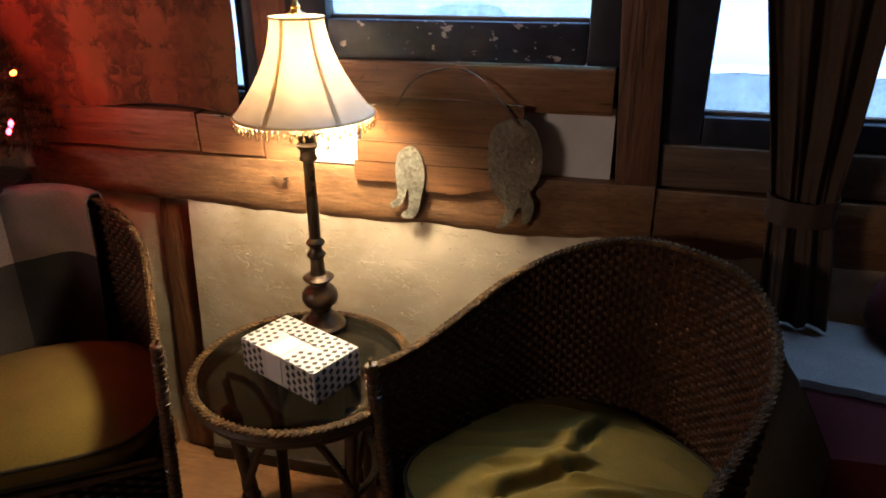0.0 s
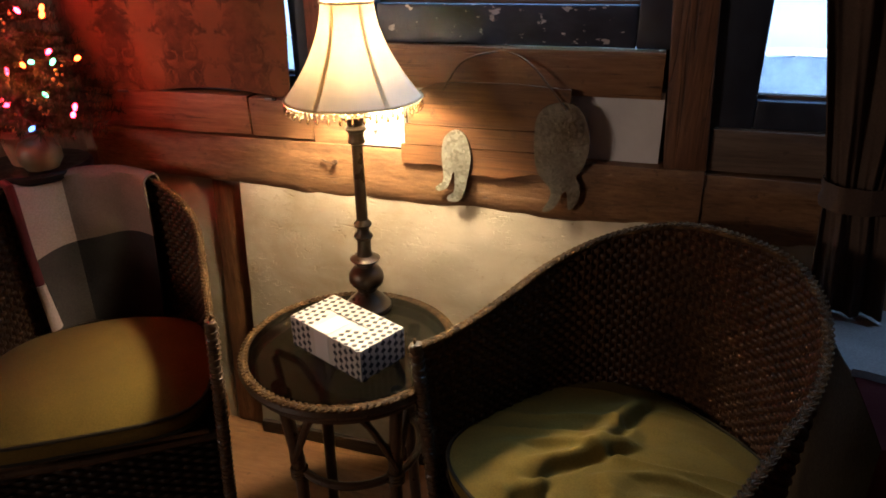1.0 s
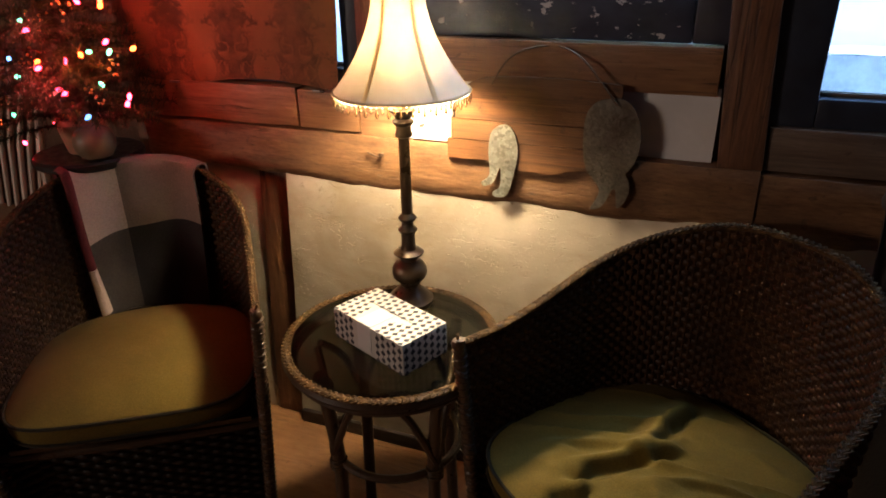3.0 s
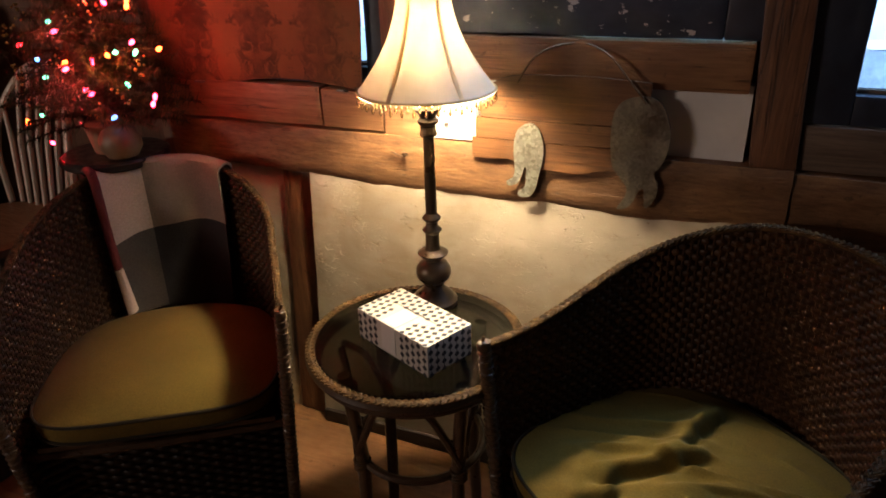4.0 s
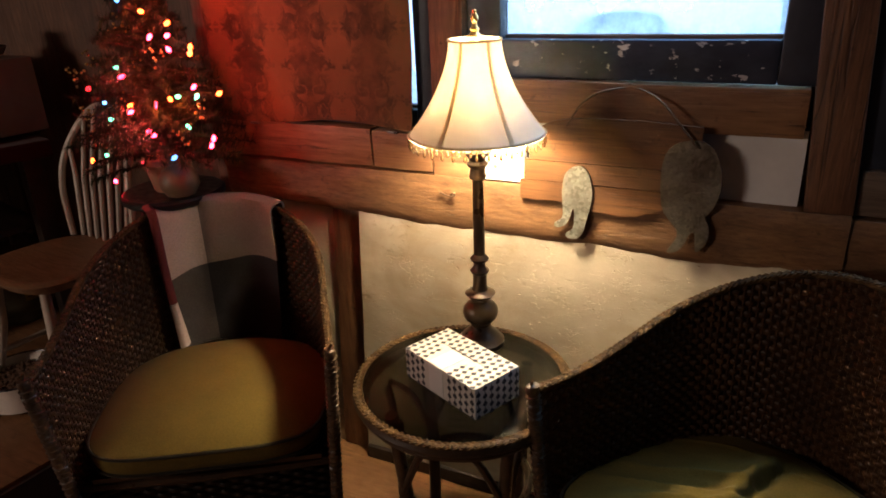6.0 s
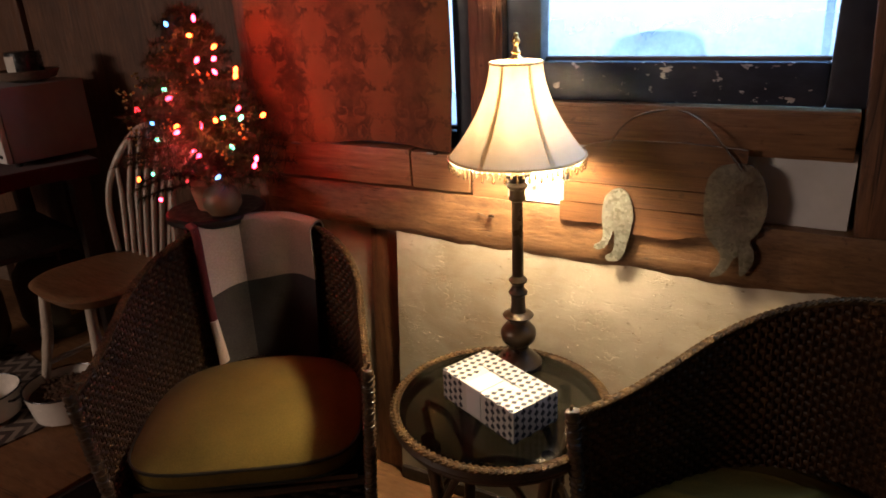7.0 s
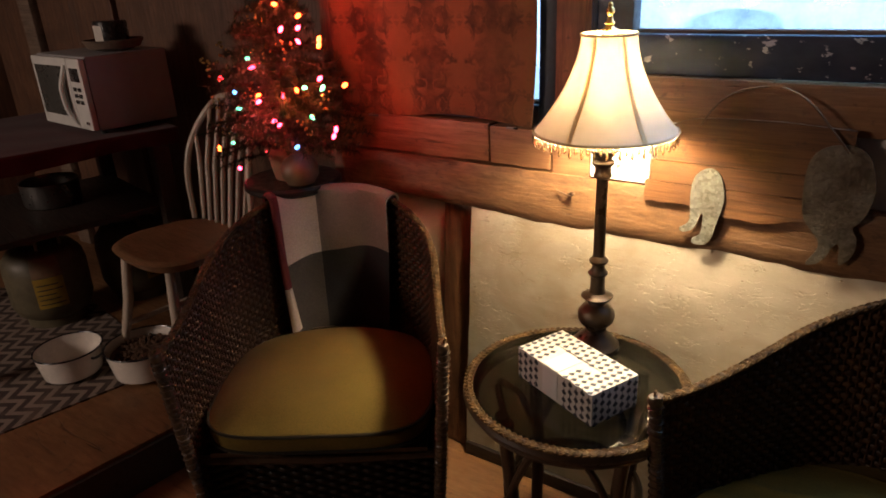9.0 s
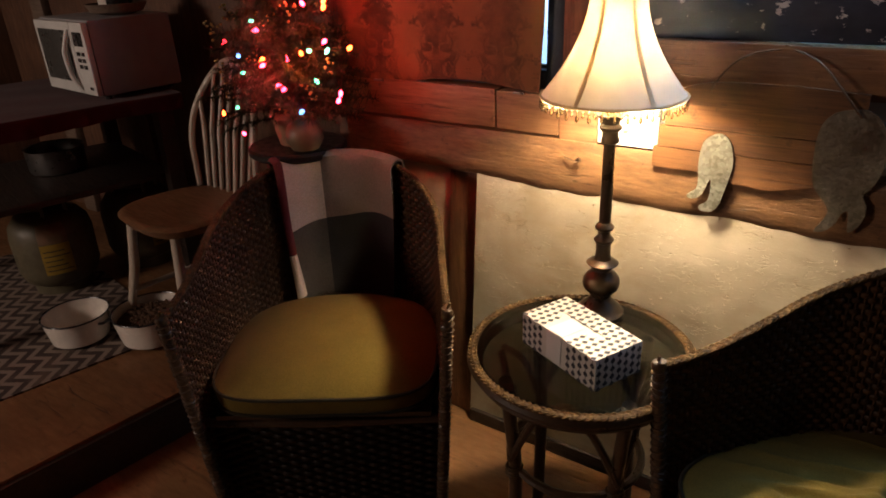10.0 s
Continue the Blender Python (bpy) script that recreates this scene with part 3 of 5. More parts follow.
# lower post, leaning a little
b = box(-0.05, 0.05, WY - 0.004, WY + 0.045, 0.0, 0.82, 0.005, rough=0.003, cuts=30)
for v in b.verts:
    v.co.x += -0.633 + 0.047 * v.co.z / 0.8
wpart("post", b, M_POST, "short reddish timber post")
wpart("baseboard", box(-0.575, 2.38, WY - 0.034, WY + 0.004, 0.001, 0.045, 0.004, rough=0.002, cuts=40), M_STEPDARK, "dark low baseboard")
chip_rnd = random.Random(11)
for z, big in ((0.335, 0.5), (0.515, 1.25), (0.548, 0.45), (0.672, 0.6)):
    cx = -0.578 + 0.047 * z / 0.8 + chip_rnd.uniform(-0.003, 0.003)
    bits = lathe([(0.001, -0.004), (0.005, -0.002), (0.006, 0.001), (0.003, 0.004), (0.0005, 0.005)], 7)
    for v in bits.verts:
        v.co *= big * (1 + 0.7 * noise.noise(v.co * 300 + Vector((z * 50, 0, 0))))
        v.co.z *= chip_rnd.uniform(1.0, 2.2)
        v.co += Vector((cx, WY - 0.014, z))
    wpart("plaster_chip", bits, M_PLASTER, "loose crumb of plaster")
wpart("sill_board", box(-0.97, -0.72, WY - 0.026, WY + 0.03, 0.002, 0.09, 0.004), M_BEAM)

# beams and planks
wpart("beam", live_beam(-0.98, 0.60, WY - 0.03, WY + 0.045, 0.810, 0.948, 0.009, 1.0), M_BEAM, "hewn brown beam with a wavy lower edge")
wpart("beam", live_beam(0.602, 2.4, WY - 0.026, WY + 0.045, 0.785, 0.940, 0.014, 5.0), M_BEAM, "hewn brown beam with a wavy lower edge")
wpart("plank", box(-0.98, -0.477, WY - 0.022, WY + 0.045, 0.952, 1.052, 0.004, rough=0.002, cuts=30), M_PLANK, "red-brown plank")
wpart("plank", box(-0.474, -0.305, WY - 0.022, WY + 0.045, 0.952, 1.048, 0.004, rough=0.002, cuts=12), M_PLANK, "red-brown plank")
wpart("plank", box(-0.302, -0.205, WY - 0.02, WY + 0.045, 0.905, 1.06, 0.004, rough=0.002, cuts=6), M_PLANK, "short pale plank end")
wpart("plank", box(-0.215, 0.497, WY - 0.012, WY + 0.045, 1.088, 1.182, 0.004, rough=0.002, cuts=30), M_PLANK, "red-brown plank under the window")
wpart("plank", box(0.604, 2.4, WY - 0.006, WY + 0.045, 0.944, 1.032, 0.004, rough=0.002, cuts=40), M_GREYWOOD, "weathered grey-brown board under the window")
b = box(-0.043, 0.043, WY - 0.02, WY + 0.10, 0.0, 1.36, 0.006, rough=0.003, cuts=30)
for v in b.verts:
    v.co.x += 0.560 - 0.022 * (v.co.z - 0.0) / 0.38
    v.co.z += 0.942
wpart("post", b, M_POST, "square timber window post")
wpart("jamb", box(-0.302, -0.217, WY - 0.012, WY + 0.10, 1.062, 2.3, 0.005, rough=0.002, cuts=30), M_POST, "pale timber window jamb")
wpart("lintel", box(-0.98, 2.4, WY + 0.0, WY + 0.14, 1.98, 2.3, 0.004), M_BEAM)
wpart("end_post", box(-1.03, -0.975, WY - 0.015, 1.64, 0.002, 2.3, 0.008, rough=0.003, cuts=30), M_DARKWALL, "dark corner post")
wpart("right_wall_boards", box(1.40, 2.4, WY + 0.0, WY + 0.14, 1.034, 1.98, 0.004), M_DARKWALL)


def window(name, x0, x1, z0, z1, frame_l, frame_r, rail, label, rail_paint):
    """A black painted window: stiles, rails, sill and pane. x0..x1, z0..z1 is the glass."""
    w = empty(name, ((x0 + x1) / 2, WY, z0), label, "window", kind="structure")
    ox, oz = (x0 + x1) / 2, z0
    y0, y1 = 0.004, 0.06

    def bar(nm, a, b_, c, d, yy=y0, paint=M_FRAME):
        return part(nm, box(a - ox, b_ - ox, yy, y1, c - oz, d - oz, 0.006, rough=0.0015, cuts=26), paint, w)
    bar("stile", x0 - frame_l, x0, z0 - rail, z1 + 0.05)
    bar("stile", x1, x1 + frame_r, z0 - rail, z1 + 0.05)
    bar("bottom_rail", x0, x1, z0 - rail, z0, 0.006, rail_paint)
    bar("top_rail", x0, x1, z1, z1 + 0.05, 0.006)
    part("bead", box(x0 - ox, x1 - ox, 0.030, 0.055, 0.0, 0.008, 0.003, rough=0.001, cuts=20), M_GREYWOOD, w, "frosted putty bead")
    p = part("pane", box(x0 - ox + 0.001, x1 - ox - 0.001, 0.048, 0.052, 0.001, z1 - oz - 0.001, 0.0), M_PANE, w)
    p.visible_shadow = False
    fr = part("frost", sheet(lambda u, v: (x0 - ox + (x1 - x0) * u, 0.046, 0.002 + 0.15 * v), 12, 6), M_FROST, w, "white frost along the pane's lower edge")
    fr.visible_shadow = False
    return w


window("window_1", -0.130, 0.436, 1.268, 1.93, 0.083, 0.100, 0.084, "black chipped-paint window looking onto snow", M_BLACK)
window("window_2", 0.678, 1.35, 1.092, 1.93, 0.11, 0.05, 0.058, "black-framed window pane with frosted lower edge", M_FRAME)
window("window_3", -0.92, -0.352, 1.10, 1.93, 0.055, 0.048, 0.045, "black-framed window covered by a hanging cloth", M_FRAME)

# ---- outside ----
snow = piece("ground", sheet(lambda u, v: (-150 + 300 * u, -150 + 450 * v, -0.55 + 0.12 * noise.noise(Vector((u * 30, v * 40, 0)))), 60, 60), M_SNOW, "snow-covered ground running to the horizon", "ground")
mound = mesh_ob("covered_vehicle", lathe([(1.15, -0.2), (1.14, 0.2), (1.05, 0.48), (0.85, 0.66), (0.5, 0.75), (0.05, 0.77)], 32), M_SLATE)
mound.matrix_world = pose(-3.5, 18, -0.48) @ Matrix.Diagonal((1.0, 1.7, 1.0, 1))
tagged(mound, "dark rounded parked vehicle under frost out in the snow", "vehicle")
pole = mesh_ob("pole", tube([(0.37, 9, -0.6), (0.335, 9, 0.6), (0.26, 9, 3.5)], 0.045, 8), M_SLATE)
tagged(pole, "thin leaning dark pole standing in the snow", "pole")
bank = mesh_ob("snow_bank", sheet(lambda u, v: (-1 + 8 * u, 6.2 + 3 * v, -0.6 + 0.38 * math.sin(math.pi * v) * (0.8 + 0.4 * noise.noise(Vector((u * 6, v * 3, 2))))), 60, 20), M_SNOW)
deck = empty("deck_wall", (3.0, 9.6, -0.6), "low blue-grey deck wall with a snow cap", "wall")
part("boards", box(-2.6, 5.0, 0, 0.15, 0.0, 0.58, 0.02), M_SLATE, deck, "blue-grey boards")
part("snow_cap", box(-2.65, 5.05, -0.06, 0.22, 0.58, 0.70, 0.05, rough=0.03, cuts=40), M_SNOW, deck, "white snow cap")
tagged(bank, "low drifted bank of blue-white snow", "snow bank", kind="stuff")


# ---- hanging cloth over the far window ----
def hanging(u, v):
    x = -0.978 + 0.612 * u + 0.012 * math.sin(v * 5) * (u > 0.9)
    z = 1.058 + 0.92 * v - 0.010 * math.sin(u * 7) * (1 - v)
    y = WY - 0.022 - 0.008 * math.sin(u * 16 + 1.5 * math.sin(v * 3)) * (0.4 + 0.6 * v) - 0.004 * noise.noise(Vector((u * 8, v * 8, 3)))
    if u > 0.94:
        x += 0.010 * (1 - v) * (u - 0.94) / 0.06
    return (x, y, z)


cloth_ob = mesh_ob("hanging_cloth", sheet(hanging, 80, 80, 0.003), M_DAMASK)
tagged(cloth_ob, "faded brown damask cloth hung over a window", "wall hanging")
for x in (-0.86, -0.42):
    part("pin", box(x, x + 0.03, WY - 0.034, WY - 0.026, 1.046, 1.051, 0.001), M_STEEL, cloth_ob, "bright metal pin")

# ---- switch plate on the plank, clothes peg ----
sw = empty("switch_plate", (-0.14, WY - 0.012, 0.955), "white wall plate lit by the lamp", "wall plate")
part("plate", box(-0.062, 0.078, -0.014, 0.004, -0.005, 0.10, 0.005), M_SWITCH, sw)
part("toggle", box(0.0, 0.012, -0.024, -0.013, 0.035, 0.06, 0.003), M_SWITCH, sw)
peg = empty("wall_hook", (-0.245, WY - 0.036, 0.905), "small bent iron hook nailed to the beam", "hook")
part("hook", tube(smooth_curve([(-0.034, 0, 0.004), (-0.016, -0.004, 0.0), (0.003, -0.006, -0.003), (0.012, -0.007, 0.003), (0.006, -0.007, 0.007), (-0.001, -0.006, 0.003)], 6), 0.0020), M_WIRE, peg)
part("nail", lathe([(0.0045, 0), (0.0045, 0.006), (0.001, 0.008)], 10), M_WIRE, peg, place=pose(0.0, 0.002, 0.0, 90))

# ---- wooden animal art with metal limbs ----
AY = WY - 0.034
art = empty("wall_art", (0.16, AY, 1.0), "animal silhouette of oiled boards with sheet metal limbs", "wall art")


def art_board(x0, x1, lower, upper):
    """One board of the body between two edge curves of x."""
    xs = [x0 + (x1 - x0) * i / 40 for i in range(41)]
    return slab([(x - 0.16, lower(x) - 1.0) for x in xs] + [(x - 0.16, upper(x) - 1.0) for x in reversed(xs)], -0.006, 0.003)


def belly(x):
    return 0.911 + 0.010 * math.sin((x + 0.10) * 19.5) + 0.0025 * math.sin(x * 60)


def back_line(x):
    return 1.062 + 0.050 * (1 - math.exp(-(x + 0.045) / 0.035)) - 0.06 * max(0.0, x - 0.2)


part("board", art_board(-0.066, 0.290, belly, lambda x: 0.964), M_ART, art)
part("board", art_board(-0.056, 0.300, lambda x: 0.9655, lambda x: 1.0115), M_ART, art)
part("board", art_board(-0.045, 0.318, lambda x: 1.013, back_line), M_ART, art)
small = smooth_curve([(0.039, 0.983, 0), (0.054, 1.001, 0), (0.072, 1.007, 0), (0.088, 0.998, 0), (0.098, 0.976, 0), (0.103, 0.946, 0), (0.099, 0.913, 0), (0.091, 0.878, 0), (0.086, 0.856, 0), (0.073, 0.838, 0), (0.050, 0.836, 0), (0.046, 0.846, 0), (0.062, 0.862, 0), (0.064, 0.900, 0), (0.060, 0.906, 0), (0.053, 0.884, 0), (0.043, 0.866, 0), (0.024, 0.859, 0), (0.018, 0.868, 0), (0.037, 0.888, 0), (0.034, 0.945, 0)], 5, True)
part("small_limb", slab([(p.x - 0.16, p.y - 1.0) for p in small], -0.0098, -0.0066), M_METAL, art, "hammered galvanised metal hind limb")
large = smooth_curve([(0.245, 1.010, 0), (0.250, 1.046, 0), (0.268, 1.069, 0), (0.296, 1.078, 0), (0.324, 1.077, 0), (0.345, 1.060, 0), (0.359, 1.028, 0), (0.364, 0.994, 0), (0.360, 0.960, 0), (0.350, 0.935, 0), (0.340, 0.920, 0), (0.349, 0.900, 0), (0.350, 0.876, 0), (0.342, 0.855, 0), (0.328, 0.842, 0), (0.324, 0.866, 0), (0.321, 0.884, 0), (0.312, 0.878, 0), (0.304, 0.856, 0), (0.290, 0.838, 0), (0.270, 0.834, 0), (0.284, 0.862, 0), (0.286, 0.884, 0), (0.272, 0.903, 0), (0.255, 0.925, 0), (0.247, 0.960, 0)], 5, True)
part("large_limb", slab([(p.x - 0.16, p.y - 1.0) for p in large], -0.0102, -0.0068), M_DULLMETAL, art, "dull galvanised metal shoulder and fore limbs")
wire = smooth_curve([(0.040, -0.010, 1.094), (0.072, -0.008, 1.143), (0.108, 0.008, 1.166), (0.163, 0.024, 1.174), (0.205, 0.014, 1.166), (0.240, -0.004, 1.146), (0.272, -0.012, 1.112), (0.312, -0.017, 1.066)], 8)
part("hanging_wire", tube([(p.x - 0.16, p.y, p.z - 1.0) for p in wire], 0.0024, 6), M_WIRE, art, "twisted wire hanger")
part("nail", lathe([(0.005, 0), (0.005, 0.003), (0.002, 0.004), (0.002, 0.03)], 10), M_WIRE, art, place=pose(0.003, 0.022, 0.178, -90))


# ---- wicker armchairs ----
HALF, FRONT, BACK = 0.281, 0.240, 0.306
ARM_Z, BACK_Z = 0.691, 0.872
FLARE, TAPER = 0.022, 0.845   # arms open a little; the shell narrows to the floor


def plan(s, z=0.8):
    """The shell's plan at s in -1..1 (arm tip to arm tip) and height z: place and outward normal."""
    arc = math.pi * HALF / 2
    total = FRONT + arc
    d = abs(s) * total
    k = TAPER + (1 - TAPER) * min(1.0, z / 0.74)
    sg = 1 if s >= 0 else -1
    if d < arc:
        a = d / HALF
        x, y, nx, ny = HALF * math.sin(a), BACK * math.cos(a), math.sin(a), math.cos(a)
    else:
        x, y, nx, ny = HALF + FLARE * (d - arc) / FRONT, -(d - arc), 1.0, 0.0
    return Vector((sg * x * k, y * k, 0)), Vector((sg * nx, ny, 0))


def rim_z(s):
    t = min(1.0, max(0.0, (1 - abs(s)) / 0.90))
    return ARM_Z + (BACK_Z - ARM_Z) * t * t * (3 - 2 * t)


def ribbon(V, F, P, N, wn, wu):
    """A six-sided strand along P, wn wide along the normals N and wu high."""
    base, n = len(V), len(P)
    ring = [(math.cos(a), math.sin(a)) for a in (math.pi / 6 + math.pi / 3 * k for k in range(6))]
    for p, q in zip(P, N):
        V += [tuple(p + q * (wn * c) + Vector((0, 0, wu * d))) for c, d in ring]
    for i in range(n - 1):
        for k in range(6):
            l = (k + 1) % 6
            a = base + i * 6
            F.append((a + k, a + l, a + 6 + l, a + 6 + k))


STAKES = 104
ROW = 0.0118


def chair_weave():
    V, F = [], []
    steps = STAKES * 4
    j = 0
    z = 0.07
    while z < BACK_Z - 0.006:
        P, N = [], []
        for i in range(steps + 1):
            s = -1 + 2 * i / steps
            if rim_z(s) - 0.004 < z:
                continue
            p, q = plan(s, z)
            wob = 0.0014 * noise.noise(Vector((s * 9, z * 30, 0)))
            wob += 0.0006 * noise.noise(Vector((s * 70, z * 85, 5)))
            off = 0.0034 * math.cos(math.pi * (i / 4 + j))
            P.append(p + q * off + Vector((0, 0, z + wob)))
            N.append(q)
        if len(P) > 2:
            ribbon(V, F, P, N, 0.0030, 0.0057)
        z += ROW
        j += 1
    return raw(V, F)


def chair_stakes():
    V, F = [], []
    for i in range(STAKES + 1):
        s = -1 + 2 * i / STAKES
        top = rim_z(s)
        pts = []
        for k in range(8):
            z = 0.05 + (top - 0.05) * k / 7
            p, _ = plan(s, z)
            pts.append((p.x, p.y, z))
        sweep(V, F, pts, 0.0024, 5)
    return raw(V, F)


def rim_path(n=420):
    return [plan(s, rim_z(s))[0] + Vector((0, 0, rim_z(s) + 0.002)) for s in (-1 + 2 * i / n for i in range(n + 1))]


def braid(path, wide=0.0060, high=0.0030, thick=0.0036, pitch=0.072, core=0.0056):
    """A flat three-strand plait along a path, over a core."""
    V, F = [], []
    P = np.array([tuple(p) for p in path])
    seg = np.linalg.norm(np.diff(P, axis=0), axis=1)
    dist = np.concatenate(([0], np.cumsum(seg)))
    turns = max(1, round(dist[-1] / pitch))
    T = np.gradient(P, axis=0)
    T /= np.linalg.norm(T, axis=1)[:, None]
    side = np.cross(T, (0, 0, 1.0))
    side /= np.linalg.norm(side, axis=1)[:, None]
    up = np.cross(side, T)
    sweep(V, F, P - 0.003 * up, core, 8)
    for k in range(3):
        for twin in (-0.0020, 0.0020):
            a = 2 * math.pi * (turns * dist / dist[-1] + k / 3)
            Q = P + (wide * np.cos(a) + twin)[:, None] * side + (high * np.sin(2 * a) + 0.002)[:, None] * up
            sweep(V, F, Q, thick * 0.62, 5)
    return raw(V, F)


def armchair_frame():
    ch = empty("wicker_armchair", (0, 0, 0), "dark woven wicker barrel armchair with olive velour seat cushion", "armchair", "wicker armchairs")
    shell = part("woven_shell", chair_weave(), M_WICKER, ch, "dark basket-woven wicker")
    part("stake_weave", chair_stakes(), M_WICKER, shell)

    # thin sheet added inside the weave so no light passes between strands
    def light_stop(u, v):
        s = -1 + 2 * u
        z = 0.06 + (rim_z(s) - 0.062) * v
        p, q = plan(s, z)
        return (p.x, p.y, z)
    part("inner_lining", sheet(light_stop, 90, 12, 0.0016), M_WICKER, shell)
    for o in (shell, *shell.children):
        o["kind"] = "stuff"
    part("braided_rim", braid(rim_path(760), 0.0062, 0.0018, 0.0026, 0.036, 0.0068), M_RIM, ch, "worn golden-brown plaited rim")
    for sg in (-1, 1):
        p, _ = plan(sg, 0.66)
        q, _ = plan(sg, 0.1)
        leg = part("front_post", tube([(q.x, q.y - 0.004, 0.0), (q.x, q.y - 0.004, 0.1), (p.x, p.y - 0.006, 0.66), (p.x, p.y - 0.006, ARM_Z + 0.012)], [0.0125, 0.0125, 0.012, 0.0105], 10), M_CANE, ch)
        V, F = [], []
        for k in range(46):
            z = 0.04 + 0.0142 * k
            c, _ = plan(sg, z)
            ring = [(c.x + 0.0130 * math.cos(a), c.y - 0.005 + 0.0130 * math.sin(a), z + 0.003 * math.sin(a + k)) for a in (2 * math.pi * i / 9 for i in range(9))]
            sweep(V, F, ring, 0.0026, 5, True)
        part("cane_binding", raw(V, F), M_CANE, leg, "cane wrapping round the post")["kind"] = "stuff"
        c, _ = plan(sg, ARM_Z)
        knot = lathe([(0.004, -0.012), (0.0105, -0.009), (0.0125, 0.0), (0.010, 0.006), (0.004, 0.009)], 12)
        part("arm_knot", knot, M_CANE, leg, place=pose(c.x, c.y - 0.008, ARM_Z + 0.004))
        stub = tube([(0, 0, 0), (0.006, -0.003, 0.013)], 0.0030, 6)
        part("loose_cane_end", stub, M_RIM, leg, place=pose(c.x, c.y - 0.008, ARM_Z + 0.014))
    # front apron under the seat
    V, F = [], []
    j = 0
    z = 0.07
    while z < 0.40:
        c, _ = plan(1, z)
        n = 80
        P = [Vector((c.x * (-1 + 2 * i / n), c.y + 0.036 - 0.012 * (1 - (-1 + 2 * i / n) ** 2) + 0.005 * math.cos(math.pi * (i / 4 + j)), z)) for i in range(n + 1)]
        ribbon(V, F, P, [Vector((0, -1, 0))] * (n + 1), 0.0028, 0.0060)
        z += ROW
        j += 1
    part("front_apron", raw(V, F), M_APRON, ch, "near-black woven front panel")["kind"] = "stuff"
    # dark sheet added behind the panel to hide the lit inside through its gaps
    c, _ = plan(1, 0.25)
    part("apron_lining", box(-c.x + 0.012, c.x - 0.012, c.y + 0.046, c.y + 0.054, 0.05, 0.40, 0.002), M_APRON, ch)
    c, _ = plan(1, 0.40)
    part("front_rail", tube([(-c.x, c.y + 0.03, 0.385), (0, c.y + 0.02, 0.385), (c.x, c.y + 0.03, 0.385)], 0.011, 8), M_CANE, ch)
    part("seat_deck", sheet(lambda u, v: ((2 * u - 1) * 0.25, -0.20 + 0.40 * v, 0.408), 6, 6, 0.012), M_CANE, ch)
    return ch


def cushion_outline(n=224):
    pts = []
    for i in range(n):
        a = 2 * math.pi * i / n
        c, s = math.cos(a), math.sin(a)
        e = 2.6 if s > 0 else 4.5
        r = (abs(c) ** e + abs(s) ** e) ** (-1 / e)
        pts.append((0.262 * r * c, (0.244 if s > 0 else 0.240) * r * s))
    return pts


FOLDS = (((-0.075, -0.145), (-0.008, 0.018)), ((-0.043, 0.040), (-0.070, 0.190)), ((-0.058, -0.220), (-0.028, -0.150)))


def fold_height(x, y):
    """Deep creases pressed into the rumpled seat, each with a swell beside it."""
    z = 0.0
    wob = 0.010 * noise.noise(Vector((x * 22, y * 22, 4)))
    for (ax, ay), (bx, by) in FOLDS:
        dx, dy = bx - ax, by - ay
        length = math.hypot(dx, dy)
        t = ((x - ax) * dx + (y - ay) * dy) / (length * length)
        side = ((x - ax) * dy - (y - ay) * dx) / length + wob
        ends = math.exp(-(max(0.0, abs(t - 0.5) - 0.38) / 0.22) ** 2)
        z += ends * (0.017 * math.exp(-((side + 0.026) / 0.019) ** 2) - 0.017 * math.exp(-(side / 0.010) ** 2))
    return z


def cushion(wrinkle, seed, base, dome=0.074, grow=1.0):
    """A boxed cushion with a domed, optionally rumpled top."""
    out = [(x * grow, y * grow) for x, y in cushion_outline()]
    n, rings = len(out), 110 if wrinkle else 48
    V, F = [], []

    def top(x, y, k):
        z = base + dome * (1 - k ** 3.0)
        z += 0.004 * noise.noise(Vector((x * 7, y * 7, seed)))
        if wrinkle:
            u, w = x * 0.8 + y * 0.6, -x * 0.6 + y * 0.8
            f = math.exp(-((x - 0.01) / 0.20) ** 2 - ((y + 0.04) / 0.17) ** 2)
            g = noise.noise(Vector((u * 5.0, w * 19, seed)))
            z += 0.06 * x * (1 - k) + wrinkle * f * (math.exp(-(g / 0.15) ** 2) - 0.35) + 0.35 * wrinkle * f * noise.noise(Vector((u * 11, w * 34, seed))) + fold_height(x, y) * (1 - k ** 4)
        return z
    V.append((0, 0, top(0, 0, 0)))
    for j in range(1, rings + 1):
        k = j / rings
        for x, y in out:
            V.append((x * k, y * k, top(x * k, y * k, k)))
    side = [(1.008, base - 0.006), (1.012, base - 0.016), (1.010, base - 0.030), (1.000, base - 0.042), (0.985, base - 0.050)]
    for sc, z in side:
        for x, y in out:
            V.append((x * sc, y * sc, z))
    for i in range(n):
        F.append((0, 1 + i, 1 + (i + 1) % n))
    for j in range(rings + len(side) - 1):
        a = 1 + j * n
        for i in range(n):
            l = (i + 1) % n
            F.append((a + i, a + n + i, a + n + l, a + l))
    F.append(tuple(1 + (rings + len(side) - 1) * n + i for i in range(n))[::-1])
    b = raw(V, F)
    bmesh.ops.recalc_face_normals(b, faces=b.faces[:])
    return b


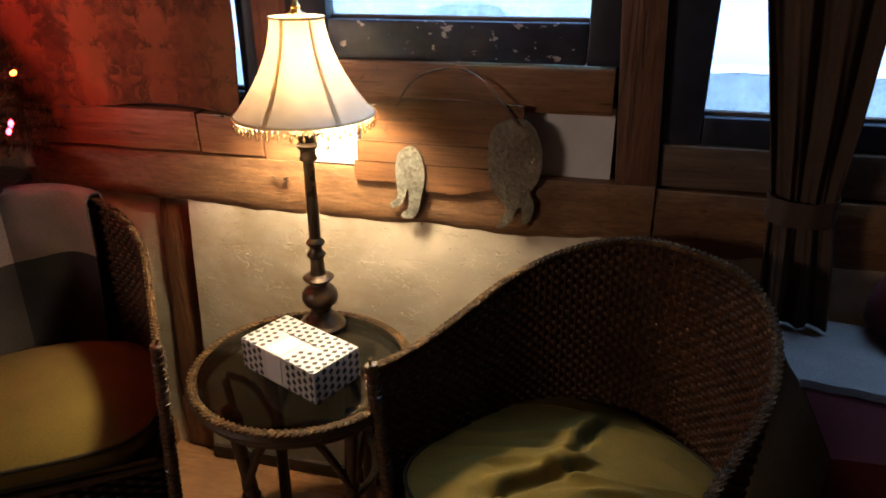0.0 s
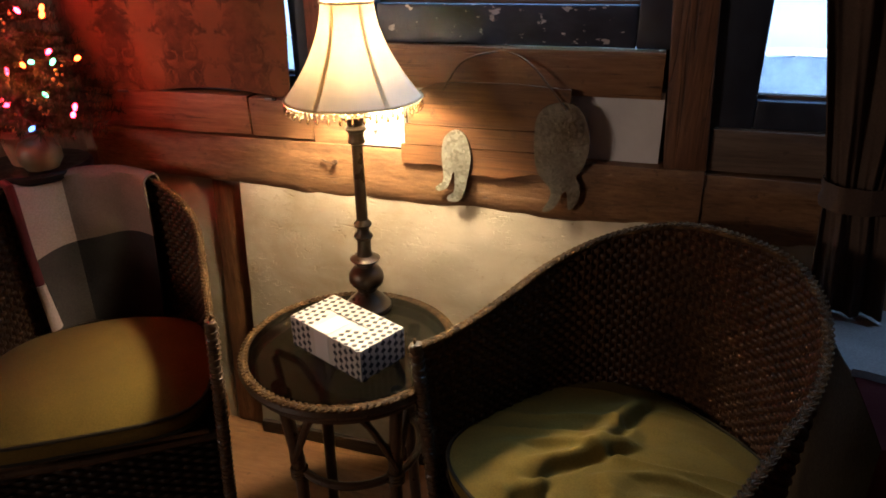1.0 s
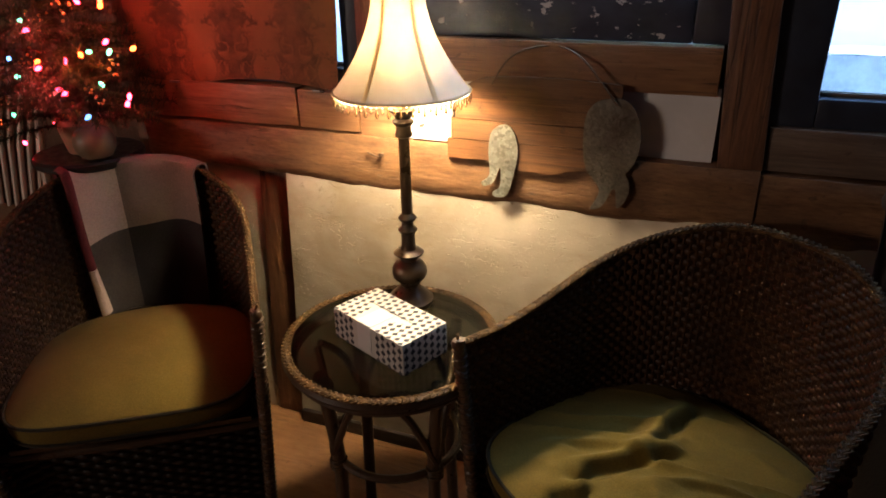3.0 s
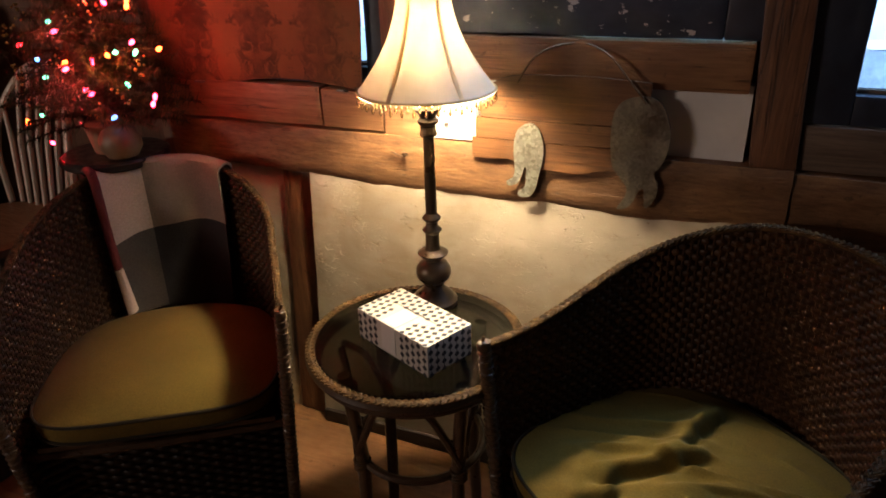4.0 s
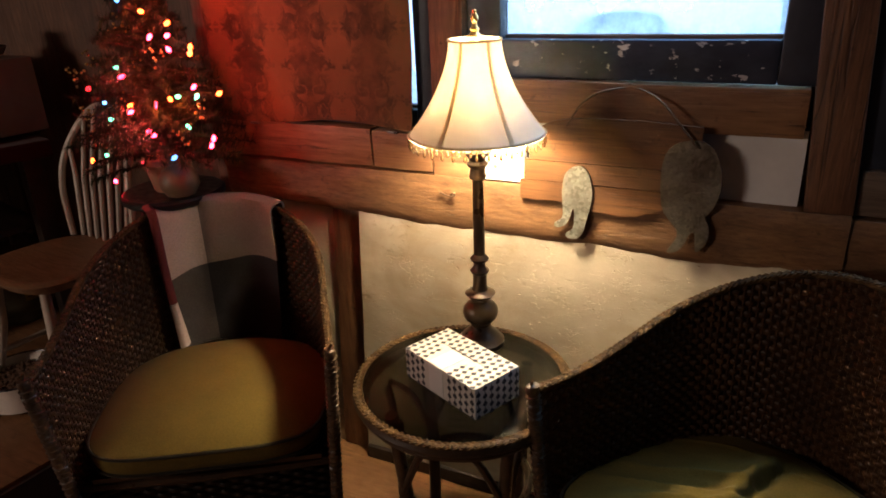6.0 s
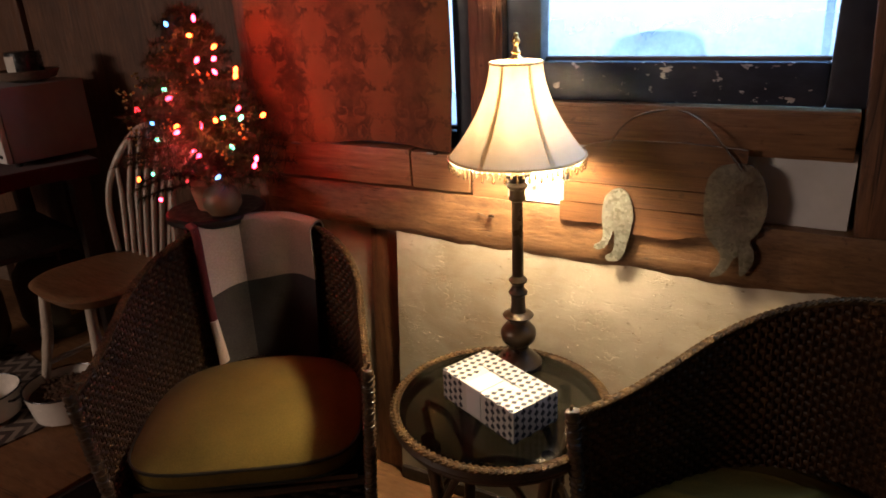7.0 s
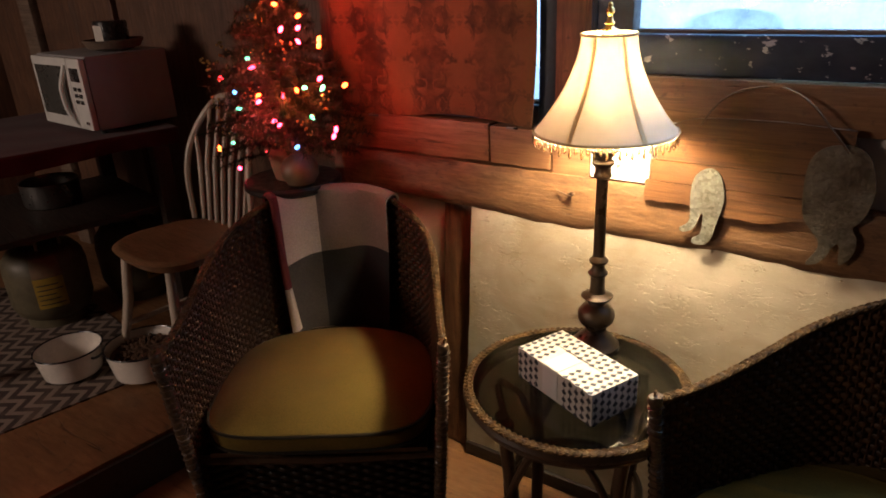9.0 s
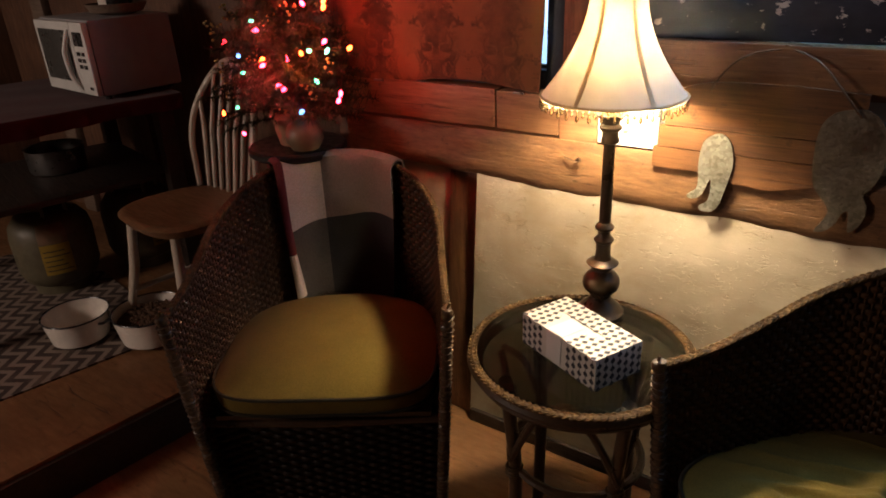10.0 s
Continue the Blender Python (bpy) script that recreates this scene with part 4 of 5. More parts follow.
def add_cushion(ch, wrinkle, seed, label, base=0.474, dome=0.074, tilt=(0.0, 0.0), grow=1.0):
    b = cushion(wrinkle, seed, base, dome, grow)
    for v in b.verts:
        v.co.z += tilt[0] * v.co.x + tilt[1] * v.co.y
    c = part("seat_cushion", b, M_CUSHION, ch, label)
    out = [(x * grow, y * grow) for x, y in cushion_outline()]
    part("piping", tube([(x * 1.012, y * 1.012, base - 0.001 + tilt[0] * x + tilt[1] * y) for x, y in out], 0.0040, 6, True), M_PIPING, c, "dark corded piping")
    part("piping", tube([(x * 1.012, y * 1.004, base - 0.044 + tilt[0] * x + tilt[1] * y) for x, y in out], 0.0040, 6, True), M_PIPING, c, "dark corded piping")
    return c


CHAIR_L = pose(-0.701, 0.948, 0.0, 0, 0, 33.9)
CHAIR_R = pose(0.496, 0.970, 0.0, 0, 0, -36.3)
chair_l = armchair_frame()
chair_r = copy_thing(chair_l, CHAIR_R)
chair_l.matrix_basis = CHAIR_L
add_cushion(chair_l, 0.0, 3.0, "smooth olive velour cushion", 0.480, 0.058)
add_cushion(chair_r, 0.022, 8.0, "rumpled olive velour cushion", 0.478, 0.030, (0.0, 0.02), 1.045)

# ---- plaid blanket over the back of one chair ----
blanket = empty("blanket", (0, 0, 0), "cream, grey and black checked wool throw draped over an armchair", "blanket")
blanket.matrix_basis = CHAIR_L


def drape(s, d, lift=0.0):
    """The throw at plan place s; d metres down the inside from the rim (minus: down the outside)."""
    top = rim_z(s)
    fold = 0.004 * math.sin(s * 26 + d * 5) + 0.003 * noise.noise(Vector((s * 8, d * 9, 2)))
    if d > 0.03:
        z = top + 0.004 - (d - 0.03)
        p, q = plan(s, z)
        q2 = p - q * (0.020 + 0.05 * max(0, d - 0.20) + lift + fold)
    elif d < -0.03:
        z = top + 0.004 - (-d - 0.03)
        p, q = plan(s, z)
        q2 = p + q * (0.018 + lift + fold)
    else:
        a = d / 0.03 * math.pi / 2
        p, q = plan(s, top)
        z = top + 0.004 + 0.010 * math.cos(a) + lift
        q2 = p - q * (0.019 * math.sin(a) + lift * math.sin(a))
    return Vector((q2.x, q2.y, z))


S0, S1, SM = -0.240, 0.268, -0.065
D_BOTTOM, D_SEAM = 0.420, 0.215


def blanket_block(s0, s1, d0, d1, lift=0.0, thick=0.006):
    return sheet(lambda u, v: drape(s0 + (s1 - s0) * u, d0 + (d1 - d0) * v - 0.085 * (s0 + (s1 - s0) * u - S0) * (max(0.0, v * 2 - 1) if d0 < 0 else 1 - v), lift), 24, 30, thick)


part("checked_block", blanket_block(S0, SM, -0.25, D_SEAM), M_CREAM, blanket, "cream wool block")
part("checked_block", blanket_block(SM, S1, -0.25, D_SEAM), M_GREY, blanket, "grey wool block")
part("checked_block", blanket_block(S0, SM, D_SEAM, D_BOTTOM), M_CHARCOAL, blanket, "charcoal wool block")
part("checked_block", blanket_block(SM, S1, D_SEAM, D_BOTTOM), M_INK, blanket, "black wool block")
part("folded_edge", sheet(lambda u, v: drape(S0 - 0.013 + 0.016 * u, -0.2 + 0.60 * v, 0.006 + 0.004 * math.sin(u * math.pi)), 6, 30, 0.008), M_MAROON, blanket, "maroon folded border")
part("folded_corner", sheet(lambda u, v: drape(S0 - 0.012 + (0.012 + 0.020 * v) * u, 0.27 + 0.125 * v, 0.010 + 0.007 * math.sin(u * math.pi)), 6, 12, 0.008), M_CREAM, blanket, "cream turned-back corner")
V, F = [], []
for k in range(44):
    d = -0.02 + 0.0098 * k
    sweep(V, F, [tuple(drape(S0 - 0.010, d, 0.0125)), tuple(drape(S0 + 0.006, d + 0.004, 0.009))], 0.0011, 4)
for k in range(26):
    q = S0 + 0.008 * k
    sweep(V, F, [tuple(drape(q, D_BOTTOM - 0.008, 0.003)), tuple(drape(q + 0.003, D_BOTTOM + 0.002, 0.003))], 0.0009, 4)
part("blanket_stitch", raw(V, F), M_CREAM, blanket, "pale blanket stitching")["kind"] = "stuff"

# ---- round glass-topped cane table ----
TC = Vector((-0.088, 1.065, 0.0))
TZ, TR = 0.600, 0.226
table = empty("side_table", TC, "round dark cane side table with glass top and plaited rim", "table")
circle = [(TR * math.cos(a), TR * math.sin(a), TZ - 0.004) for a in (2 * math.pi * i / 760 for i in range(761))]
part("plaited_rim", braid(circle, 0.0076, 0.0016, 0.0026, 0.040, 0.0074), M_RIM, table, "plaited golden-brown cane rim")
part("rim_hoop", tube([(TR * math.cos(a), TR * math.sin(a), TZ - 0.016) for a in (2 * math.pi * i / 96 for i in range(96))], 0.0115, 8, True), M_CANE, table)
part("under_hoop", tube([((TR - 0.012) * math.cos(a), (TR - 0.012) * math.sin(a), TZ - 0.035) for a in (2 * math.pi * i / 96 for i in range(96))], 0.011, 8, True), M_CANE, table)
part("glass_top", lathe([(TR - 0.012, TZ - 0.008), (TR - 0.010, TZ - 0.004), (TR - 0.012, TZ)], 96), M_TABLEGLASS, table, "smoked glass table top")
LEG_TURN = 57
for k in range(4):
    a = radians(LEG_TURN + 90 * k)
    ca, sa = math.cos(a), math.sin(a)
    pts = smooth_curve([(0.175 * ca, 0.175 * sa, TZ - 0.03), (0.160 * ca, 0.160 * sa, 0.44), (0.150 * ca, 0.150 * sa, 0.30), (0.160 * ca, 0.160 * sa, 0.0)], 6)
    leg = part("leg", tube(pts, 0.0145, 10), M_CANE, table)
    p0 = Vector((0.162 * ca, 0.162 * sa, 0.36))
    p1 = Vector((0.17 * math.cos(a + radians(42)), 0.17 * math.sin(a + radians(42)), TZ - 0.042))
    p2 = Vector((0.17 * math.cos(a - radians(42)), 0.17 * math.sin(a - radians(42)), TZ - 0.042))
    for q in (p1, p2):
        mid = (p0 + q) / 2
        bow = smooth_curve([tuple(p0), (mid.x * 0.97, mid.y * 0.97, mid.z + 0.035), tuple(q)], 8)
        part("bent_brace", tube(bow, 0.0085, 8), M_CANE, leg)
    V, F = [], []
    for z in (0.545, 0.535, 0.525, 0.340, 0.330, 0.320):
        rr = 0.168 if z > 0.4 else 0.153
        sweep(V, F, [(rr * ca + 0.0165 * math.cos(t), rr * sa + 0.0165 * math.sin(t), z) for t in (2 * math.pi * i / 10 for i in range(10))], 0.004, 5, True)
    part("cane_wrap", raw(V, F), M_RIM, leg)["kind"] = "stuff"
part("ring_stretcher", tube([(0.145 * math.cos(a), 0.145 * math.sin(a), 0.33) for a in (2 * math.pi * i / 64 for i in range(64))], 0.0095, 8, True), M_CANE, table)

# ---- tissue box ----
BOX_L, BOX_W, BOX_H = 0.220, 0.122, 0.070
tissue = empty("tissue_box", (-0.075, 1.034, TZ + 0.001), "white tissue box printed with rows of dark leaf shapes", "tissue box")
tissue.matrix_basis = pose(-0.077, 1.037, TZ + 0.001, 0, 0, -23.5)
part("carton", box(-BOX_L / 2, BOX_L / 2, -BOX_W / 2, BOX_W / 2, 0, BOX_H, 0.0022), M_PAPERBOX, tissue)


def motif(length=0.0185, width=0.0125):
    """One printed leaf with its stalk, lying flat."""
    b = bmesh.new()
    n = 10
    ring = []
    for i in range(n):
        t = i / (n - 1)
        ring.append((-length * 0.5 + length * 0.70 * t, width * 0.5 * math.sin(math.pi * t ** 0.8)))
    pts = ring + [(x, -y) for x, y in ring[::-1][1:-1]]
    b.faces.new([b.verts.new((x, y, 0)) for x, y in pts])
    q = [(length * 0.16, 0.0010), (length * 0.5, 0.0006), (length * 0.5, -0.0006), (length * 0.16, -0.0010)]
    b.faces.new([b.verts.new((x, y, 0.00002)) for x, y in q])
    return b


mb = motif()
motif_me = bpy.data.meshes.new("printed_leaf")
mb.to_mesh(motif_me)
mb.free()
motif_me.materials.append(M_PRINT)
E2 = 0.0006


def print_rows(face):
    """Rows of printed leaves on one side of the carton."""
    if face == "top":
        nu, nv, du, dv = 13, 7, BOX_L / 13, BOX_W / 7
    elif face == "long":
        nu, nv, du, dv = 13, 4, BOX_L / 13, BOX_H / 4
    else:
        nu, nv, du, dv = 7, 4, BOX_W / 7, BOX_H / 4
    for i in range(nu):
        for j in range(nv):
            u, v = (i + 0.5 - nu / 2) * du, (j + 0.5 - nv / 2) * dv
            if face == "top":
                if abs(u) < 0.058 and -0.002 < v < 0.012 or (-0.034 < u < 0.018 and v < 0.0):
                    continue
                m = pose(u, v + (0.22 * dv if i % 2 else -0.22 * dv), BOX_H + E2, 0, 0, 90)
            elif face == "long":
                if -0.034 < u < 0.020:
                    continue
                m = pose(u, -BOX_W / 2 - E2, BOX_H / 2 + v + (0.22 * dv if i % 2 else -0.22 * dv), 90, 0, 0) @ pose(0, 0, 0, 0, 0, 90)
            else:
                m = pose(BOX_L / 2 + E2, u, BOX_H / 2 + v + (0.22 * dv if i % 2 else -0.22 * dv), 90, 0, 90) @ pose(0, 0, 0, 0, 0, 90)
            share("printed_leaf", motif_me, tissue, m)


for f in ("top", "long", "end"):
    print_rows(f)
slot = [(0.062 * math.cos(a) * (1 + 0.06 * math.cos(4 * a)), 0.003 + 0.0022 * math.sin(a)) for a in (2 * math.pi * i / 32 for i in range(32))]
b = bmesh.new()
b.faces.new([b.verts.new((x, y + 0.006, BOX_H + 0.0009)) for x, y in slot])
part("slot", b, M_PRINT, tissue, "dark tissue slot")
part("tissue_flap", box(-0.030, 0.014, -BOX_W / 2 + 0.0, 0.003, BOX_H + 0.0006, BOX_H + 0.0022, 0.0008), M_TISSUE, tissue, "plain white panel on the lid")
part("front_panel", box(-0.030, 0.014, -BOX_W / 2 - 0.0016, -BOX_W / 2 - 0.0002, 0.006, BOX_H + 0.001, 0.0005), M_TISSUE, tissue, "plain white front panel")

# ---- table lamp ----
lamp = empty("table_lamp", LAMP, "bronze turned table lamp with lit pleated cream bell shade", "lamp")
part("foot", lathe([(0.052, 0), (0.054, 0.004), (0.054, 0.012), (0.050, 0.016), (0.047, 0.018), (0.044, 0.024), (0.034, 0.032), (0.026, 0.040), (0.022, 0.047)], 40), M_BRONZE, lamp)
part("bulb_turning", lathe([(0.020, 0.046), (0.024, 0.052), (0.024, 0.056), (0.029, 0.060), (0.038, 0.070), (0.041, 0.082), (0.039, 0.094), (0.031, 0.105), (0.020, 0.112), (0.019, 0.118), (0.027, 0.122), (0.034, 0.128), (0.035, 0.131), (0.030, 0.135), (0.019, 0.140), (0.016, 0.150), (0.0155, 0.170), (0.016, 0.178), (0.020, 0.182), (0.022, 0.187), (0.019, 0.191), (0.014, 0.197), (0.0135, 0.206), (0.020, 0.212), (0.021, 0.216), (0.018, 0.220), (0.0125, 0.226)], 40), M_BRONZE, lamp)
part("column", lathe([(0.0125, 0.225), (0.0128, 0.26), (0.0118, 0.40)], 24), M_BRONZE, lamp)
part("capital", lathe([(0.0118, 0.398), (0.018, 0.402), (0.019, 0.407), (0.0165, 0.412), (0.0165, 0.424), (0.022, 0.429), (0.023, 0.434), (0.017, 0.440), (0.020, 0.448), (0.030, 0.456), (0.031, 0.460), (0.012, 0.464)], 40), M_BRONZE, lamp)
part("socket", lathe([(0.014, 0.46), (0.016, 0.48), (0.016, 0.505), (0.010, 0.512)], 20), M_BRASS, lamp)
part("bulb", lathe([(0.012, 0.511), (0.014, 0.545), (0.022, 0.575), (0.028, 0.600), (0.027, 0.615), (0.018, 0.632), (0.001, 0.638)], 24), M_BULB, lamp, "lit bulb").visible_shadow = False
harp = smooth_curve([(0.012, 0, 0.462), (0.042, 0, 0.50), (0.046, 0, 0.58), (0.026, 0, 0.665), (0, 0, 0.684), (-0.026, 0, 0.665), (-0.046, 0, 0.58), (-0.042, 0, 0.50), (-0.012, 0, 0.462)], 6)
part("harp", tube(harp, 0.0018, 6), M_BRASS, lamp, "brass harp wire")
PANELS = 6
RIB = radians(23)
SH0, SH1 = 0.498, 0.684


def shade_r(t):
    return 0.0515 + 0.0885 * ((1 - t) ** 1.85 * 0.88 + (1 - t) * 0.12)


def shade_point(a, t, off=0.0):
    """Bell shade: panels bow inward between ribs, the hem scallops a little."""
    w = math.cos(PANELS * (a - RIB))
    r = shade_r(t) * (1 + 0.007 * w) + off
    z = SH0 + (SH1 - SH0) * t
    return (r * math.cos(a), r * math.sin(a), z)


shade = part("shade", sheet(lambda u, v: shade_point(2 * math.pi * u, v), 160, 28, 0.0008), M_SHADE, lamp, "glowing cream parchment fabric bell shade")
for k in range(PANELS):
    a = RIB + 2 * math.pi * k / PANELS
    rib = sheet(lambda u, v: shade_point(a + (u - 0.5) * (0.0105 - 0.004 * v) / shade_r(v), v, 0.0010), 3, 28, 0.0008)
    part("rib_braid", rib, M_RIB, shade, "dull braid over a shade rib")
V, F = [], []
sweep(V, F, [shade_point(2 * math.pi * i / 160, 0.0, 0.001) for i in range(160)], 0.0027, 6, True)
part("hem_braid", raw(V, F), M_SEAM, shade, "braided hem")
V, F = [], []
sweep(V, F, [shade_point(2 * math.pi * i / 96, 1.0, 0.001) for i in range(96)], 0.003, 6, True)
part("top_braid", raw(V, F), M_SEAM, shade, "braided top edge")
V, F = [], []
for k in range(3):
    a = 2 * math.pi * k / 3 + 0.4
    sweep(V, F, [(0, 0, SH1 - 0.001), shade_point(a, 0.99)], 0.0016, 5)
part("spider", raw(V, F), M_BRASS, shade)
bead_bm = lathe([(0.0006, 0.0), (0.0022, -0.002), (0.0026, -0.005), (0.0014, -0.008), (0.0026, -0.011), (0.0036, -0.015), (0.0030, -0.019), (0.0006, -0.022)], 8)
bead_me = bpy.data.meshes.new("bead")
bead_bm.to_mesh(bead_me)
bead_bm.free()
bead_me.materials.append(M_BEAD)
bead_me.shade_smooth()
for k in range(76):
    x, y, z = shade_point(2 * math.pi * k / 76, 0.0)
    ob = share("bead", bead_me, shade, pose(x, y, z - 0.004) @ Matrix.Diagonal((1, 1, 0.62 if k % 2 else 1.0, 1)))
part("finial", lathe([(0.006, 0.684), (0.017, 0.687), (0.018, 0.691), (0.010, 0.695), (0.007, 0.700), (0.010, 0.704), (0.006, 0.708), (0.0045, 0.716), (0.008, 0.722), (0.0075, 0.728), (0.004, 0.733), (0.0045, 0.738), (0.001, 0.741)], 20), M_BRASS, lamp, "turned brass finial")

# ---- fairy-lit tree on a dark stand ----
TREE = Vector((-1.015, 1.20, 0.0))
stand = empty("plant_stand", (TREE.x, TREE.y, 0), "dark round pedestal stand under the potted tree", "stand")
part("top", lathe([(0.13, 0.868), (0.136, 0.874), (0.136, 0.886), (0.130, 0.892), (0.01, 0.892)], 40), M_BLACKIRON, stand)
part("pedestal", lathe([(0.11, 0.0), (0.11, 0.02), (0.05, 0.05), (0.035, 0.12), (0.05, 0.3), (0.03, 0.5), (0.045, 0.8), (0.10, 0.868)], 28), M_BLACKIRON, stand)
gourd = mesh_ob("gourd", lathe([(0.004, 0.0), (0.036, 0.006), (0.050, 0.028), (0.050, 0.05), (0.040, 0.072), (0.020, 0.082), (0.006, 0.086)], 24), M_CERAMIC)
gourd.location = (TREE.x + 0.080, TREE.y - 0.045, 0.893)
tagged(gourd, "round cream gourd beside the tree pot on the stand", "gourd")
tree = empty("small_tree", (TREE.x, TREE.y, 0.893), "small artificial christmas tree strung with lit coloured bulbs", "christmas tree")
part("pot", lathe([(0.045, 0.0), (0.048, 0.004), (0.062, 0.075), (0.068, 0.078), (0.068, 0.092), (0.058, 0.092), (0.056, 0.08), (0.01, 0.078)], 32), M_TERRACOTTA, tree, "terracotta pot")
part("trunk", tube([(0, 0, 0.07), (0.004, 0, 0.25), (-0.004, 0.003, 0.42), (0.0, 0, 0.54)], [0.012, 0.010, 0.007, 0.003], 8), M_BARK, tree)
rnd = random.Random(5)
VB, FB, VN, FN = [], [], [], []
for k in range(160):
    t = (k + 0.5) / 160
    z0 = 0.06 + 0.46 * t
    L = (0.208 * (1 - t) ** 0.75 + 0.035) * rnd.uniform(0.75, 1.1)
    a = k * 2.39996 + rnd.uniform(-0.3, 0.3)
    rise = rnd.uniform(0.0, 0.45)
    pts = [Vector((math.cos(a) * L * q, math.sin(a) * L * q, z0 + L * (rise * q - 0.25 * q * q + 0.1 * q))) for q in (0, 0.33, 0.66, 1.0)]
    if max(abs(p.y) for p in pts) > 0.175 and pts[-1].y > 0:
        for p in pts:
            p.y *= 0.17 / pts[-1].y if pts[-1].y > 0.17 else 1
    sweep(VB, FB, [tuple(p) for p in pts], [0.003, 0.0025, 0.002, 0.001], 4)
    n = int(110 + 900 * L)
    for i in range(n):
        q = 0.15 + 0.85 * i / n
        j = min(2, int(q * 3))
        p = pts[j].lerp(pts[j + 1], q * 3 - j)
        d = (pts[j + 1] - pts[j]).normalized()
        side = Vector((rnd.gauss(0, 1), rnd.gauss(0, 1), rnd.gauss(0, 0.8))).normalized()
        e = (d * 0.5 + side).normalized() * rnd.uniform(0.018, 0.034)
        w = e.cross(Vector((0.3, 0.2, 1))).normalized() * 0.0013
        base = len(VN)
        VN += [tuple(p - w), tuple(p + w), tuple(p + e)]
        FN.append((base, base + 1, base + 2))
part("branch_work", raw(VB, FB), M_BARK, tree)["kind"] = "stuff"
crown = part("crown", raw(VN, FN), M_NEEDLE, tree, "dark green artificial needles")
crown["kind"] = "stuff"
LIGHTS = [(-0.978, 1.381, "P"), (-1.077, 1.368, "B"), (-1.002, 1.339, "O"), (-0.924, 1.316, "O"), (-0.99, 1.284, "P"), (-0.933, 1.285, "P"), (-0.935, 1.256, "P"), (-1.126, 1.21, "G"), (-1.114, 1.188, "P"), (-0.864, 1.263, "O"), (-0.869, 1.247, "O"), (-1.199, 1.12, "B"), (-1.193, 1.076, "G"), (-1.108, 1.116, "O"), (-1.108, 1.101, "P"), (-1.017, 1.121, "P"), (-0.961, 1.138, "O"), (-0.933, 1.146, "G"), (-0.875, 1.171, "P"), (-0.871, 1.149, "G"), (-0.801, 1.158, "O"), (-0.917, 1.072, "G"), (-1.057, 1.053, "P"), (-1.043, 1.045, "P"), (-0.839, 1.049, "P"), (-0.851, 1.031, "P"), (-1.239, 0.979, "G"), (-1.098, 0.967, "P"), (-0.985, 0.991, "B"), (-1.248, 1.154, "R"), (-1.309, 0.952, "O"), (-1.23, 0.905, "P")]
bulb_me = {}
for key, m in M_LIGHTS.items():
    bb = lathe([(0.0005, -0.008), (0.0040, -0.005), (0.0054, 0.0), (0.0040, 0.006), (0.0005, 0.010)], 10)
    bulb_me[key] = bpy.data.meshes.new("fairy_bulb")
    bb.to_mesh(bulb_me[key])
    bb.free()
    bulb_me[key].materials.append(m)
    bulb_me[key].shade_smooth()
TIP = Vector((0.74, -0.66, 0.13))   # out of the needles, towards the room
for i, (x, z, key) in enumerate(LIGHTS):
    p = Vector((x, 1.2, z)) + TIP * (0.085 + 0.02 * (i % 3)) - Vector((TREE.x, TREE.y, 0.893))
    share("fairy_bulb", bulb_me[key], tree, pose(p.x, p.y, p.z, 40 * (i % 5), 30 * (i % 3)))
# the string that joins the bulbs
order = sorted(LIGHTS, key=lambda q: -q[1])
cord = smooth_curve([(x + 0.06 - TREE.x, 1.165 - TREE.y + (0.02 if i % 2 else 0.0), z - 0.885) for i, (x, z, _) in enumerate(order)], 5)
part("light_cord", tube(cord, 0.0007, 4), M_NEEDLE, tree, "dark green light cord")
for i, (x, z, key) in enumerate(LIGHTS):
    if key in "PR" and x < -0.93 and i % 2 == 0 or key == "O" and i in (2, 16):
        d = bpy.data.lights.new("fairy_glow", "POINT")
        d.energy, d.color, d.shadow_soft_size = 0.33, (1.0, 0.115, 0.12) if key in "PR" else (1.0, 0.20, 0.05), 0.012
        new("fairy_glow", d).location = Vector((x, 1.2, z)) + TIP * 0.13
# glittering gold berry picks among the needles
V, F = [], []
pick_rnd = random.Random(9)
for k in range(11):
    c = Vector((pick_rnd.gauss(0, 0.014), pick_rnd.gauss(0, 0.006), pick_rnd.gauss(0, 0.014)))
    r = pick_rnd.uniform(0.0026, 0.0046)
    sweep(V, F, [tuple(c - Vector((0, 0, r))), tuple(c - Vector((0, 0, r * 0.5))), tuple(c + Vector((0, 0, r * 0.5))), tuple(c + Vector((0, 0, r)))], [r * 0.3, r, r, r * 0.3], 7)
pick_bm = raw(V, F)
pick_me = bpy.data.meshes.new("berry_pick")
pick_bm.to_mesh(pick_me)
pick_bm.free()
pick_me.materials.append(M_BRASS)
pick_me.shade_smooth()
for k, (x, z) in enumerate(((-0.235, 0.305), (-0.155, 0.345), (-0.205, 0.135), (-0.012, 0.335), (-0.075, 0.235), (0.038, 0.105), (0.135, 0.165), (0.205, 0.235), (-0.015, 0.43), (0.09, 0.36), (-0.22, 0.20))):
    share("berry_pick", pick_me, tree, pose(x, -0.05, z, 0, 37 * k, 71 * k))

# ---- curtain ----
CY = WY - 0.10


